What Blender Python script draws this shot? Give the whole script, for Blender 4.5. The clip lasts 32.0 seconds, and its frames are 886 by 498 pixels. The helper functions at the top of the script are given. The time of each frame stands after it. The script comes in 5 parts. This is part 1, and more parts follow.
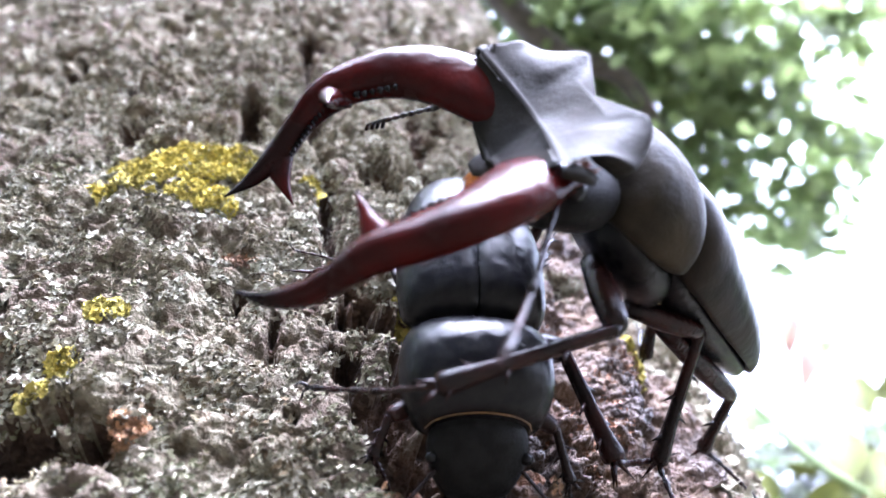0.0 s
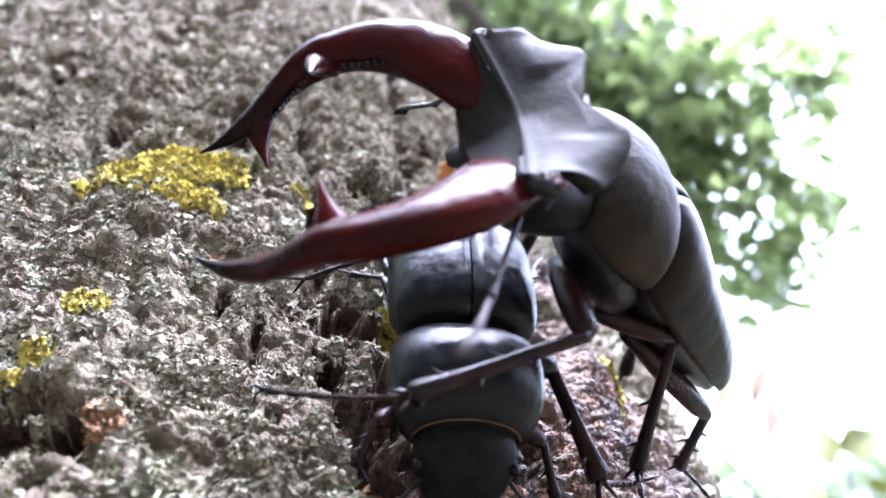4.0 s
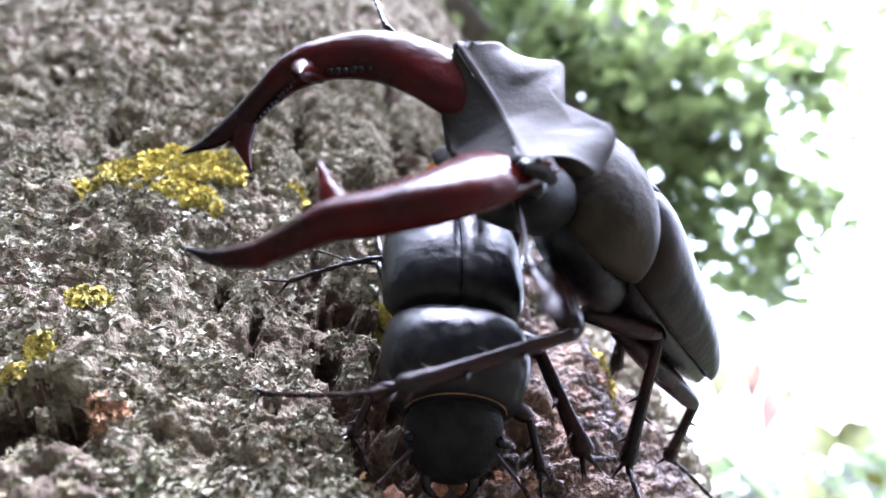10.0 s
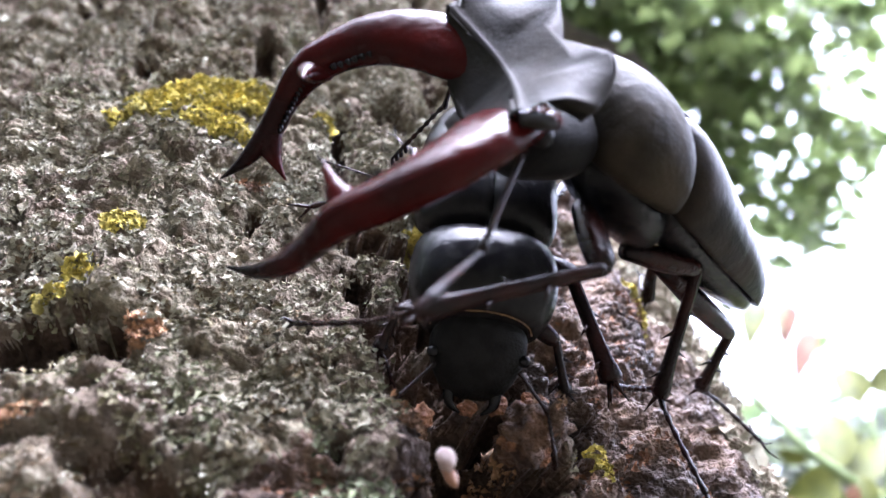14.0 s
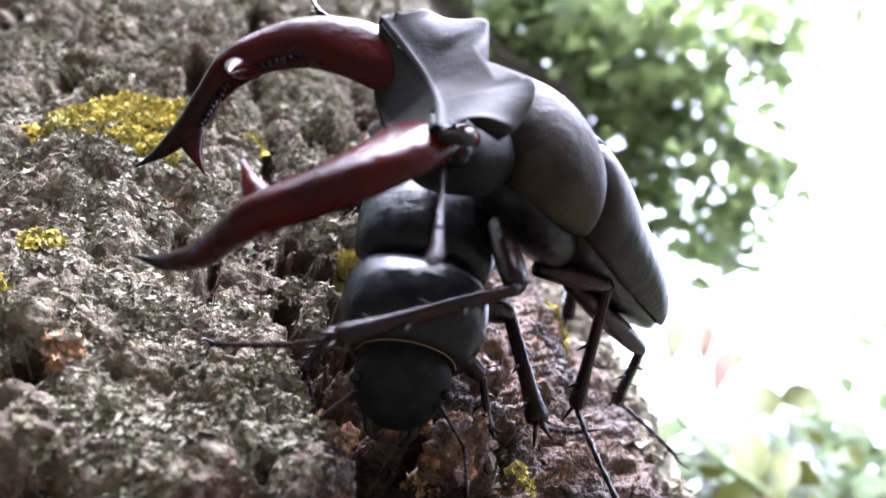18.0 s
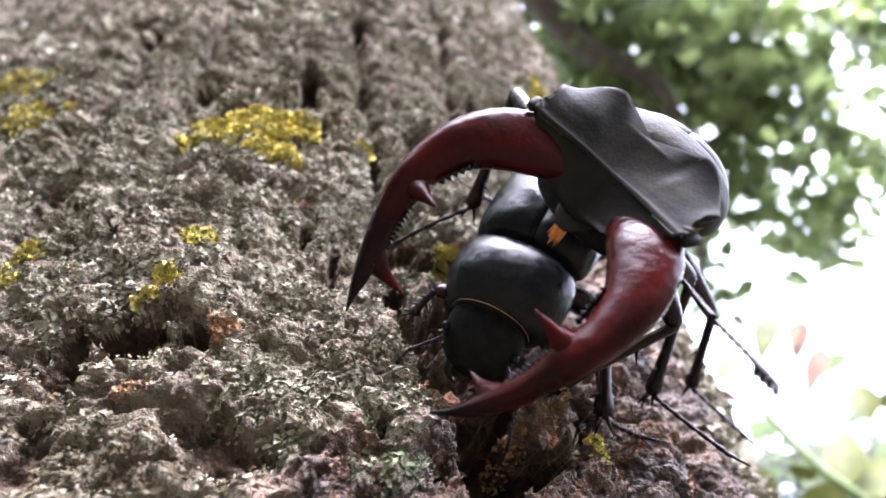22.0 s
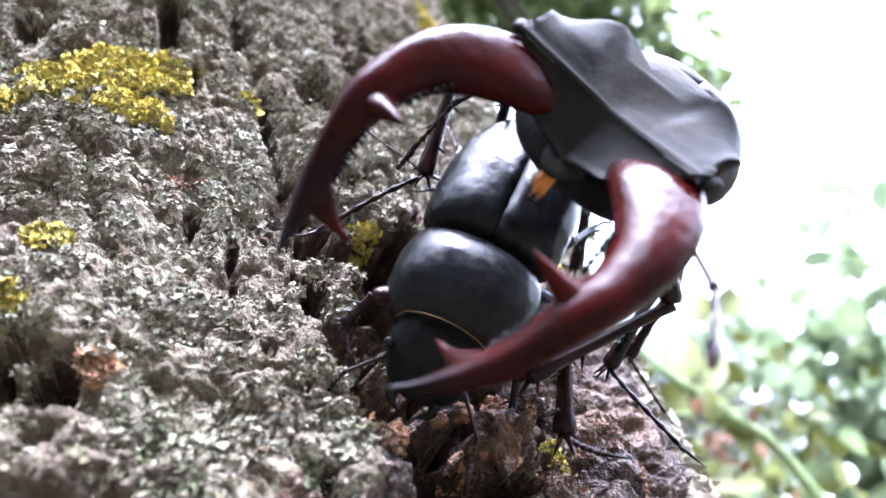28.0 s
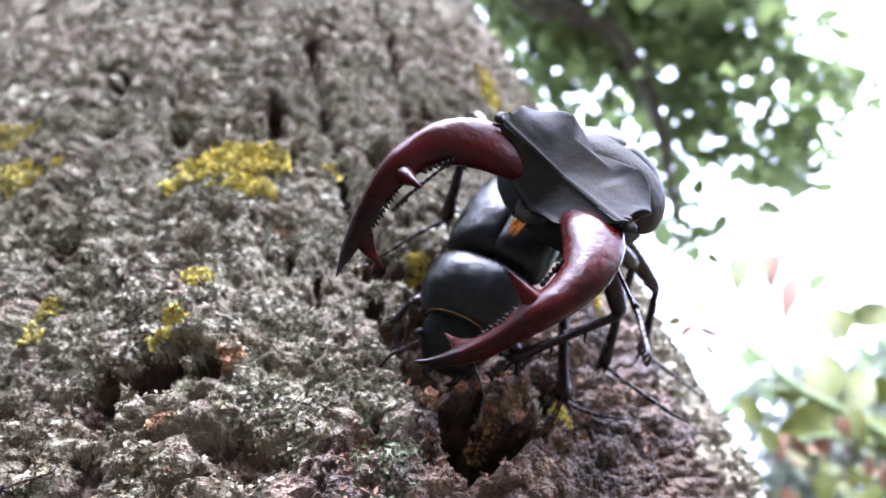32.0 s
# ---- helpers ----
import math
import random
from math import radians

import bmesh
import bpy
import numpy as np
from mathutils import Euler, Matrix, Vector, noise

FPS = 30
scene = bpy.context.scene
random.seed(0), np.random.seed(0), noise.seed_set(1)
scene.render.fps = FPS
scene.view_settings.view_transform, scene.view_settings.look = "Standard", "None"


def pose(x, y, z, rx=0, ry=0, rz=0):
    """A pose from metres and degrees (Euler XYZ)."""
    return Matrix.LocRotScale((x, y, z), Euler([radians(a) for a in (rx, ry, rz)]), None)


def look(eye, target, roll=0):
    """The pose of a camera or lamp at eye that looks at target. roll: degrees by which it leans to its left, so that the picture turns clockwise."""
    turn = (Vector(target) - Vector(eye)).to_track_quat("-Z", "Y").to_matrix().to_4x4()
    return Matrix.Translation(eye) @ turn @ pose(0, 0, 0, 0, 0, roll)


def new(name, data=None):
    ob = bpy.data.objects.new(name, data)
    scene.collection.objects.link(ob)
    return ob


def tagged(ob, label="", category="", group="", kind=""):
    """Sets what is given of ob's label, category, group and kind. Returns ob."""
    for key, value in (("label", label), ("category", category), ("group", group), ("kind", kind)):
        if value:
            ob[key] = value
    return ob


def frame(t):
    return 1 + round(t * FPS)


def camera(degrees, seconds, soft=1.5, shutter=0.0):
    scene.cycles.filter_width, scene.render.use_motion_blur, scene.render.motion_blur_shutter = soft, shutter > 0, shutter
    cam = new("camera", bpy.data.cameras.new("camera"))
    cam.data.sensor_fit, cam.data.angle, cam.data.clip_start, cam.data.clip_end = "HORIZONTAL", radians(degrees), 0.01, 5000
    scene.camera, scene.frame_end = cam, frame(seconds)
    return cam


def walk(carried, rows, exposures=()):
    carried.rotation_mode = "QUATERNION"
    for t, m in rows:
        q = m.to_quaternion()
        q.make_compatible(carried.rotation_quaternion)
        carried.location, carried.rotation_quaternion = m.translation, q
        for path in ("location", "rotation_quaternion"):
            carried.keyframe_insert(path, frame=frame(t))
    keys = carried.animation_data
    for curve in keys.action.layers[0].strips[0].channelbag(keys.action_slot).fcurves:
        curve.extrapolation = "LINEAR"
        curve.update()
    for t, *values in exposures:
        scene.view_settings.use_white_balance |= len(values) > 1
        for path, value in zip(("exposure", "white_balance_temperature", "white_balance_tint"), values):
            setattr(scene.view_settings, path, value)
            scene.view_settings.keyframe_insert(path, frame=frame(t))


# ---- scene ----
cam = camera(65.54, 32.0, soft=1.4, shutter=0.3)
cam.data.dof.use_dof = True
cam.data.dof.focus_distance = 0.075
cam.data.dof.aperture_fstop = 24.0
PATH = [
    (0.0, (-0.01221, -0.05297, -0.05748), (-0.00053, -0.00510, 0.00555), -13.62),
    (0.5, (-0.01483, -0.05155, -0.05882), (0.00036, -0.00761, 0.00628), -14.23),
    (1.0, (-0.01353, -0.05211, -0.06038), (0.00179, -0.00637, 0.00344), -13.41),
    (1.5, (-0.01291, -0.05118, -0.06109), (0.00125, -0.00451, 0.00232), -12.55),
    (2.0, (-0.01378, -0.05179, -0.06025), (-0.00008, -0.00745, 0.00492), -13.66),
    (2.5, (-0.01398, -0.05069, -0.05996), (0.00008, -0.00639, 0.00515), -13.81),
    (4.5, (-0.01430, -0.04991, -0.05894), (0.00067, -0.00602, 0.00625), -15.12),
    (5.0, (-0.01438, -0.04945, -0.05897), (0.00052, -0.00520, 0.00600), -14.84),
    (5.5, (-0.01415, -0.04878, -0.05903), (0.00050, -0.00348, 0.00527), -14.29),
    (6.0, (-0.01440, -0.04886, -0.05888), (-0.00007, -0.00284, 0.00497), -13.79),
    (6.5, (-0.01433, -0.04867, -0.05882), (-0.00020, -0.00252, 0.00498), -13.58),
    (7.0, (-0.01394, -0.04820, -0.05894), (0.00013, -0.00206, 0.00488), -13.51),
    (7.5, (-0.01377, -0.04833, -0.05921), (0.00026, -0.00163, 0.00421), -13.38),
    (8.0, (-0.01372, -0.04846, -0.05926), (0.00012, -0.00198, 0.00436), -13.29),
    (8.5, (-0.01409, -0.05076, -0.06028), (0.00078, -0.00764, 0.00545), -15.81),
    (9.0, (-0.01386, -0.05137, -0.06089), (0.00128, -0.00843, 0.00489), -15.92),
    (9.5, (-0.01421, -0.05124, -0.06059), (0.00139, -0.00766, 0.00466), -16.05),
    (10.0, (-0.01408, -0.05100, -0.06093), (0.00108, -0.00683, 0.00402), -15.51),
    (10.5, (-0.01385, -0.05188, -0.06239), (0.00163, -0.00712, 0.00208), -15.64),
    (11.0, (-0.01381, -0.05370, -0.06426), (0.00254, -0.00912, 0.00012), -16.30),
    (11.5, (-0.01385, -0.05319, -0.06396), (0.00228, -0.00844, 0.00036), -16.18),
    (12.0, (-0.01394, -0.05273, -0.06368), (0.00192, -0.00791, 0.00066), -15.92),
    (12.5, (-0.01397, -0.05033, -0.06293), (-0.00008, -0.00246, -0.00035), -13.16),
    (13.0, (-0.01355, -0.04923, -0.06259), (-0.00013, -0.00047, -0.00060), -12.55),
    (13.5, (-0.01391, -0.04911, -0.06198), (-0.00107, 0.00007, -0.00020), -12.16),
    (14.0, (-0.01387, -0.04861, -0.06187), (-0.00223, 0.00088, -0.00010), -11.12),
    (14.5, (-0.01436, -0.04926, -0.06174), (-0.00306, -0.00039, 0.00058), -11.23),
    (16.5, (-0.01498, -0.04862, -0.06221), (-0.00242, -0.00086, 0.00073), -12.50),
    (17.0, (-0.01348, -0.04815, -0.06025), (-0.00083, -0.00165, 0.00361), -13.49),
    (17.5, (-0.01249, -0.04911, -0.06145), (0.00698, -0.00548, 0.00272), -20.13),
    (18.0, (-0.01372, -0.05013, -0.06334), (0.00561, -0.00333, -0.00141), -17.74),
    (18.5, (-0.01357, -0.05127, -0.06384), (0.00608, -0.00380, -0.00251), -17.68),
    (19.0, (-0.01367, -0.05112, -0.06361), (0.00526, -0.00334, -0.00230), -17.25),
    (19.5, (-0.01352, -0.05085, -0.06350), (0.00526, -0.00306, -0.00215), -17.16),
    (20.0, (-0.01371, -0.05066, -0.06342), (0.00504, -0.00284, -0.00209), -17.13),
    (20.5, (-0.01367, -0.05071, -0.06336), (0.00430, -0.00266, -0.00198), -16.47),
    (21.0, (-0.01471, -0.05502, -0.07058), (-0.00016, -0.00509, -0.00979), -12.08),
    (21.5, (-0.01650, -0.05744, -0.07164), (-0.00359, -0.00878, -0.00947), -11.27),
    (22.0, (-0.01719, -0.05752, -0.07164), (-0.00723, -0.00867, -0.00907), -8.60),
    (22.5, (-0.02391, -0.06332, -0.08327), (-0.01468, -0.00949, -0.02481), -4.87),
    (23.0, (-0.02203, -0.06961, -0.09067), (-0.01439, -0.01649, -0.03134), -5.90),
    (23.5, (-0.01733, -0.06625, -0.07849), (-0.01090, -0.01271, -0.01939), -9.73),
    (24.0, (-0.01592, -0.06546, -0.07665), (-0.00295, -0.01502, -0.01593), -15.39),
    (24.5, (-0.01603, -0.06521, -0.07706), (-0.00298, -0.01406, -0.01695), -14.97),
    (25.0, (-0.01587, -0.06387, -0.07398), (-0.00156, -0.01285, -0.01404), -16.17),
    (25.5, (-0.01649, -0.06168, -0.06889), (-0.00026, -0.00970, -0.01028), -17.35),
    (27.5, (-0.02227, -0.05426, -0.05409), (0.00344, -0.00093, -0.00028), -21.55),
    (28.0, (-0.02295, -0.05315, -0.05379), (0.00317, 0.00052, -0.00052), -21.10),
    (28.5, (-0.01998, -0.05683, -0.06013), (0.00150, -0.00349, -0.00450), -19.09),
    (29.0, (-0.01487, -0.05888, -0.06500), (0.00019, -0.00563, -0.00723), -15.90),
    (29.5, (-0.01462, -0.06363, -0.07242), (-0.00300, -0.01200, -0.01242), -13.56),
    (30.0, (-0.01755, -0.06709, -0.07711), (-0.00483, -0.01583, -0.01702), -14.23),
    (30.5, (-0.01625, -0.06343, -0.07482), (-0.00171, -0.01261, -0.01478), -16.29),
    (31.0, (-0.01765, -0.06574, -0.07578), (-0.00302, -0.01413, -0.01643), -16.04),
    (31.5, (-0.02003, -0.06926, -0.07748), (-0.00539, -0.01796, -0.01787), -16.19),
    (32.0, (-0.01640, -0.07092, -0.07845), (-0.00449, -0.01922, -0.01856), -16.54),
]

walk(cam, [(t, look(eye, target, roll)) for t, eye, target, roll in PATH],
     exposures=[(0.0, 4.77, 5240, 25), (5.0, 4.73, 5240, 25), (7.0, 4.98, 5240, 25), (9.0, 4.65, 5240, 25), (11.0, 4.50, 5390, 25), (13.0, 4.34, 5490, 25), (14.5, 4.44, 5440, 25), (17.0, 4.59, 5390, 25), (18.0, 4.44, 5440, 25),
                (19.0, 4.24, 5540, 25), (20.0, 4.19, 5590, 25), (22.0, 4.34, 5700, 25), (23.0, 4.43, 5750, 24), (25.0, 4.20, 5700, 23), (28.0, 4.68, 5240, 24), (29.0, 4.70, 5240, 24), (30.5, 4.44, 5290, 24), (32.0, 4.39, 5290, 24)])

# ---- world and sun: a bright overcast sky ----
world = bpy.data.worlds.new("overcast_sky")
scene.world = world
world.use_nodes = True
wn, wl = world.node_tree.nodes, world.node_tree.links
sky = wn.new("ShaderNodeTexSky")
sky.sky_type, sky.sun_disc = "NISHITA", False
sky.sun_elevation, sky.sun_rotation = radians(55), radians(161)
sky.dust_density, sky.air_density = 4.0, 1.0
pale = wn.new("ShaderNodeHueSaturation")
pale.inputs["Saturation"].default_value = 0.2
wl.new(sky.outputs[0], pale.inputs["Color"])
wl.new(pale.outputs[0], wn["Background"].inputs["Color"])
wn["Background"].inputs["Strength"].default_value = 0.15
sun = new("sun", bpy.data.lights.new("sun", "SUN"))
sun.data.energy, sun.data.angle, sun.data.color = 0.6, radians(75), (1.0, 0.985, 0.96)
# elevation 55 degrees, from the front of the trunk
sun.matrix_world = look((0.22, -0.65, 1.0), (0, 0, 0))

# ---- small tools: shapes are drawn in centimetres ----
CM = 0.01


def smooth_noise(p, seed=0):
    """Value noise on an array of points (n, 3), about -1 to 1."""
    p = np.asarray(p, float)
    i = np.floor(p).astype(np.int64)
    u = p - i
    u = u * u * (3 - 2 * u)

    def corner(a, b, c):
        h = ((i[:, 0] + a) * 73856093) ^ ((i[:, 1] + b) * 19349663) ^ ((i[:, 2] + c) * 83492791) ^ (seed * 2654435761)
        h = (h ^ (h >> 13)) * 1274126177
        return ((h ^ (h >> 16)) & 0xFFFF) / 32767.5 - 1

    def mix(a, b, k):
        return a + (b - a) * k
    x0 = mix(mix(corner(0, 0, 0), corner(1, 0, 0), u[:, 0]), mix(corner(0, 1, 0), corner(1, 1, 0), u[:, 0]), u[:, 1])
    x1 = mix(mix(corner(0, 0, 1), corner(1, 0, 1), u[:, 0]), mix(corner(0, 1, 1), corner(1, 1, 1), u[:, 0]), u[:, 1])
    return mix(x0, x1, u[:, 2])


def fractal(p, octaves, seed=0):
    total, amp = 0, 1.0
    for k in range(octaves):
        total = total + amp * smooth_noise(np.asarray(p) * 2 ** k + 17.3 * k, seed + k)
        amp *= 0.5
    return total


def mesh_from(name, verts, faces, smooth=True):
    """A mesh from arrays of points and of triangles or quads."""
    me = bpy.data.meshes.new(name)
    verts, faces = np.asarray(verts, np.float32), np.asarray(faces, np.int32)
    count, sides = faces.shape
    me.vertices.add(len(verts))
    me.vertices.foreach_set("co", verts.ravel())
    me.loops.add(count * sides)
    me.loops.foreach_set("vertex_index", faces.ravel())
    me.polygons.add(count)
    me.polygons.foreach_set("loop_start", np.arange(count, dtype=np.int32) * sides)
    me.polygons.foreach_set("use_smooth", np.full(count, smooth))
    me.update(calc_edges=True)
    return me


def part(name, bm, material, parent, label="", smooth=True):
    """Links a bmesh drawn in centimetres as one mesh object under a thing or a part."""
    bmesh.ops.recalc_face_normals(bm, faces=bm.faces)
    bmesh.ops.scale(bm, vec=(CM, CM, CM), verts=bm.verts)
    me = bpy.data.meshes.new(name)
    bm.to_mesh(me)
    bm.free()
    me.polygons.foreach_set("use_smooth", [smooth] * len(me.polygons))
    me.materials.append(material)
    ob = new(name, me)
    ob.parent = parent
    if label:
        tagged(ob, label)
    return ob


def rings(bm, loops, cap=True):
    """Bridges closed loops of equal length, and closes the ends."""
    vs = [[bm.verts.new(p) for p in loop] for loop in loops]
    n = len(vs[0])
    for a, b in zip(vs, vs[1:]):
        for k in range(n):
            bm.faces.new((a[k], a[(k + 1) % n], b[(k + 1) % n], b[k]))
    if cap:
        for loop in (vs[0], vs[-1]):
            mid = bm.verts.new(sum((v.co for v in loop), Vector()) / n)
            for k in range(n):
                bm.faces.new((loop[k], loop[(k + 1) % n], mid))
    return vs


def spline(pts, steps):
    """Points of a smooth curve through the given ones (any dimension)."""
    p = [np.array(q, float) for q in pts]
    p = [2 * p[0] - p[1]] + p + [2 * p[-1] - p[-2]]
    out = []
    for k in range(1, len(p) - 2):
        a, b, c, d = p[k - 1:k + 3]
        for s in range(steps):
            u = s / steps
            out.append(0.5 * (2 * b + (c - a) * u + (2 * a - 5 * b + 4 * c - d) * u * u + (3 * b - a - 3 * c + d) * u ** 3))
    return out + [p[-2]]


def tube(bm, rows, steps=4, n=10, flat=(0, 0, 1), power=2.0, bumps=0.0):
    """A limb along rows of (x, y, z, half width, half height); flat: the direction of its height."""
    rows = spline(rows, steps)
    loops = []
    for k, r in enumerate(rows):
        a, b = rows[max(0, k - 1)], rows[min(len(rows) - 1, k + 1)]
        way = Vector(b[:3] - a[:3]).normalized()
        up = Vector(flat)
        up = (up - way * up.dot(way)).normalized()
        side = way.cross(up)
        loop = []
        for s in range(n):
            t = 2 * math.pi * s / n
            c, d = math.cos(t), math.sin(t)
            c = math.copysign(abs(c) ** (2 / power), c)
            d = math.copysign(abs(d) ** (2 / power), d)
            w, h = max(r[3], 0.004), max(r[4], 0.004)
            q = 1 + bumps * math.sin(k * 12.9 + s * 4.1)
            loop.append(Vector(r[:3]) + side * (w * c * q) + up * (h * d * q))
        loops.append(loop)
    rings(bm, loops)
    return bm


def cone(bm, foot, tip, radius, n=6):
    a, b = Vector(foot), Vector(tip)
    way = (b - a).normalized()
    side = way.orthogonal().normalized()
    up = way.cross(side)
    loop = [bm.verts.new(a + (side * math.cos(6.2832 * k / n) + up * math.sin(6.2832 * k / n)) * radius) for k in range(n)]
    half = [bm.verts.new(a.lerp(b, 0.55) + (side * math.cos(6.2832 * k / n) + up * math.sin(6.2832 * k / n)) * radius * 0.5) for k in range(n)]
    top = bm.verts.new(b)
    for k in range(n):
        bm.faces.new((loop[k], loop[(k + 1) % n], half[(k + 1) % n], half[k]))
        bm.faces.new((half[k], half[(k + 1) % n], top))
    bm.faces.new(loop)


def placed(fwd, up, at):
    """A pose in metres from the way ahead and up, and a place in centimetres."""
    f = Vector(fwd).normalized()
    u = Vector(up)
    u = (u - f * u.dot(f)).normalized()
    m = Matrix((f, u.cross(f), u)).transposed().to_4x4()
    return Matrix.Translation(Vector(at) * CM) @ m


# ---- materials ----
def material(name, colour, rough=0.5, metal=0.0, colour2=None, scale=300.0, spread=(0.4, 0.6), bump=0.0, bump_scale=900.0, coat=0.0,
             spec=0.5, per_piece=0.0, through_light=0.0, rough2=None, big=None, big_scale=60.0, dent=0.0, dent_scale=330.0):
    m = bpy.data.materials.new(name)
    m.use_nodes = True
    n, l = m.node_tree.nodes, m.node_tree.links
    p = n["Principled BSDF"]
    p.inputs["Roughness"].default_value = rough
    p.inputs["Metallic"].default_value = metal
    p.inputs["Coat Weight"].default_value = coat
    p.inputs["Specular IOR Level"].default_value = spec
    where = n.new("ShaderNodeTexCoord").outputs["Object"]
    base = n.new("ShaderNodeRGB")
    base.outputs[0].default_value = (*colour, 1)
    out = base.outputs[0]

    def ramped(sc, lo, hi, detail=6):
        tex = n.new("ShaderNodeTexNoise")
        tex.inputs["Scale"].default_value = sc
        tex.inputs["Detail"].default_value = detail
        l.new(where, tex.inputs["Vector"])
        ramp = n.new("ShaderNodeValToRGB")
        ramp.color_ramp.elements[0].position, ramp.color_ramp.elements[1].position = lo, hi
        l.new(tex.outputs["Fac"], ramp.inputs["Fac"])
        return ramp.outputs["Color"]

    def blend(a, b, k):
        mx = n.new("ShaderNodeMix")
        mx.data_type = "RGBA"
        l.new(k, mx.inputs[0])
        l.new(a, mx.inputs[6])
        if isinstance(b, tuple):
            mx.inputs[7].default_value = (*b, 1)
        else:
            l.new(b, mx.inputs[7])
        return mx.outputs[2]
    if colour2:
        k = ramped(scale, *spread)
        out = blend(out, colour2, k)
        if rough2 is not None:
            rr = n.new("ShaderNodeMapRange")
            l.new(k, rr.inputs[0])
            rr.inputs[3].default_value, rr.inputs[4].default_value = rough, rough2
            l.new(rr.outputs[0], p.inputs["Roughness"])
    if big:
        out = blend(out, big, ramped(big_scale, 0.45, 0.62, 4))
    if per_piece:
        hsv = n.new("ShaderNodeHueSaturation")
        geo = n.new("ShaderNodeNewGeometry")
        rng = n.new("ShaderNodeMapRange")
        l.new(geo.outputs["Random Per Island"], rng.inputs[0])
        rng.inputs[3].default_value, rng.inputs[4].default_value = 1 - per_piece, 1 + per_piece
        l.new(rng.outputs[0], hsv.inputs["Value"])
        l.new(out, hsv.inputs["Color"])
        out = hsv.outputs[0]
    l.new(out, p.inputs["Base Color"])
    if bump:
        tex = n.new("ShaderNodeTexNoise")
        tex.inputs["Scale"].default_value = bump_scale
        tex.inputs["Detail"].default_value = 5
        l.new(where, tex.inputs["Vector"])
        bp = n.new("ShaderNodeBump")
        bp.inputs["Strength"].default_value = bump
        bp.inputs["Distance"].default_value = 0.3 * CM
        l.new(tex.outputs["Fac"], bp.inputs["Height"])
        l.new(bp.outputs[0], p.inputs["Normal"])
        if dent:
            coarse = n.new("ShaderNodeTexNoise")
            coarse.inputs["Scale"].default_value, coarse.inputs["Detail"].default_value = dent_scale, 2
            l.new(where, coarse.inputs["Vector"])
            wave = n.new("ShaderNodeBump")
            wave.inputs["Strength"].default_value, wave.inputs["Distance"].default_value = dent, 0.3 * CM
            l.new(coarse.outputs["Fac"], wave.inputs["Height"])
            l.new(wave.outputs[0], bp.inputs["Normal"])
    if through_light:
        tr = n.new("ShaderNodeBsdfTranslucent")
        l.new(out, tr.inputs["Color"])
        mx = n.new("ShaderNodeMixShader")
        mx.inputs[0].default_value = through_light
        l.new(p.outputs[0], mx.inputs[1])
        l.new(tr.outputs[0], mx.inputs[2])
        l.new(mx.outputs[0], n["Material Output"].inputs["Surface"])
    return m


BARK = material("bark", (0.098, 0.078, 0.053), 0.92, colour2=(0.205, 0.185, 0.132), scale=520, spread=(0.40, 0.60), bump=0.6, bump_scale=2200,
                big=(0.125, 0.10, 0.075), big_scale=60, spec=0.05)
FLAKE = material("grey_lichen", (0.350, 0.342, 0.268), 0.95, colour2=(0.205, 0.182, 0.132), scale=150, spread=(0.36, 0.62), bump=0.35,
                 bump_scale=4000, per_piece=0.16, spec=0.02, big=(0.225, 0.212, 0.155), big_scale=42)
OLIVE = material("olive_brown_flakes", (0.150, 0.126, 0.078), 0.95, colour2=(0.098, 0.070, 0.044), scale=170, spread=(0.36, 0.62), bump=0.35,
                 bump_scale=4000, per_piece=0.3, spec=0.02, big=(0.145, 0.145, 0.09), big_scale=70)
YELLOW = material("yellow_lichen_lobes", (0.46, 0.385, 0.085), 0.95, colour2=(0.30, 0.26, 0.075), scale=260, per_piece=0.45, bump=0.3,
                  bump_scale=2500, spec=0.08)
ROTTEN = material("wet_rotten_wood", (0.100, 0.062, 0.040), 0.40, colour2=(0.235, 0.160, 0.108), scale=260, spread=(0.45, 0.7), bump=1.0,
                  bump_scale=1100, big=(0.055, 0.038, 0.030), big_scale=80, rough2=0.8, spec=0.25)
# brown inner bark, coloured extra dark to carry the shade of pits and furrows
INNER_SHADE = material("brown_inner_bark_shade", (0.040, 0.029, 0.021), 0.9, colour2=(0.088, 0.060, 0.042), scale=300, bump=0.6, bump_scale=1200, spec=0.1)
RUST = material("rusty_orange_rot", (0.24, 0.115, 0.058), 0.8, colour2=(0.13, 0.075, 0.045), scale=200, bump=0.6, per_piece=0.35)
ORANGE_ROT = material("orange_crumbling_bark", (0.30, 0.165, 0.075), 0.85, colour2=(0.16, 0.095, 0.055), scale=220, bump=0.6, per_piece=0.35)
CHITIN = material("black_chitin", (0.005, 0.005, 0.006), 0.16, colour2=(0.008, 0.008, 0.008), scale=900, bump=0.10, bump_scale=6000,
                  rough2=0.26, spec=0.12, dent=0.10)
MATT = material("dull_black_chitin", (0.0135, 0.0130, 0.0118), 0.48, colour2=(0.025, 0.022, 0.018), scale=200, spread=(0.4, 0.7), bump=0.08,
                bump_scale=3200, rough2=0.62, spec=0.035, dent=0.07, dent_scale=300)
THORAX = material("brown_black_thorax", (0.013, 0.0115, 0.0090), 0.46, colour2=(0.036, 0.030, 0.021), scale=170, spread=(0.42, 0.72), bump=0.09,
                  bump_scale=2800, rough2=0.60, spec=0.04, dent=0.14, dent_scale=300)
ELYTRA = material("brown_black_wing_case", (0.008, 0.0075, 0.007), 0.28, colour2=(0.019, 0.015, 0.011), scale=150, bump=0.05, bump_scale=2600,
                  rough2=0.40, spec=0.06, dent=0.10, dent_scale=240)
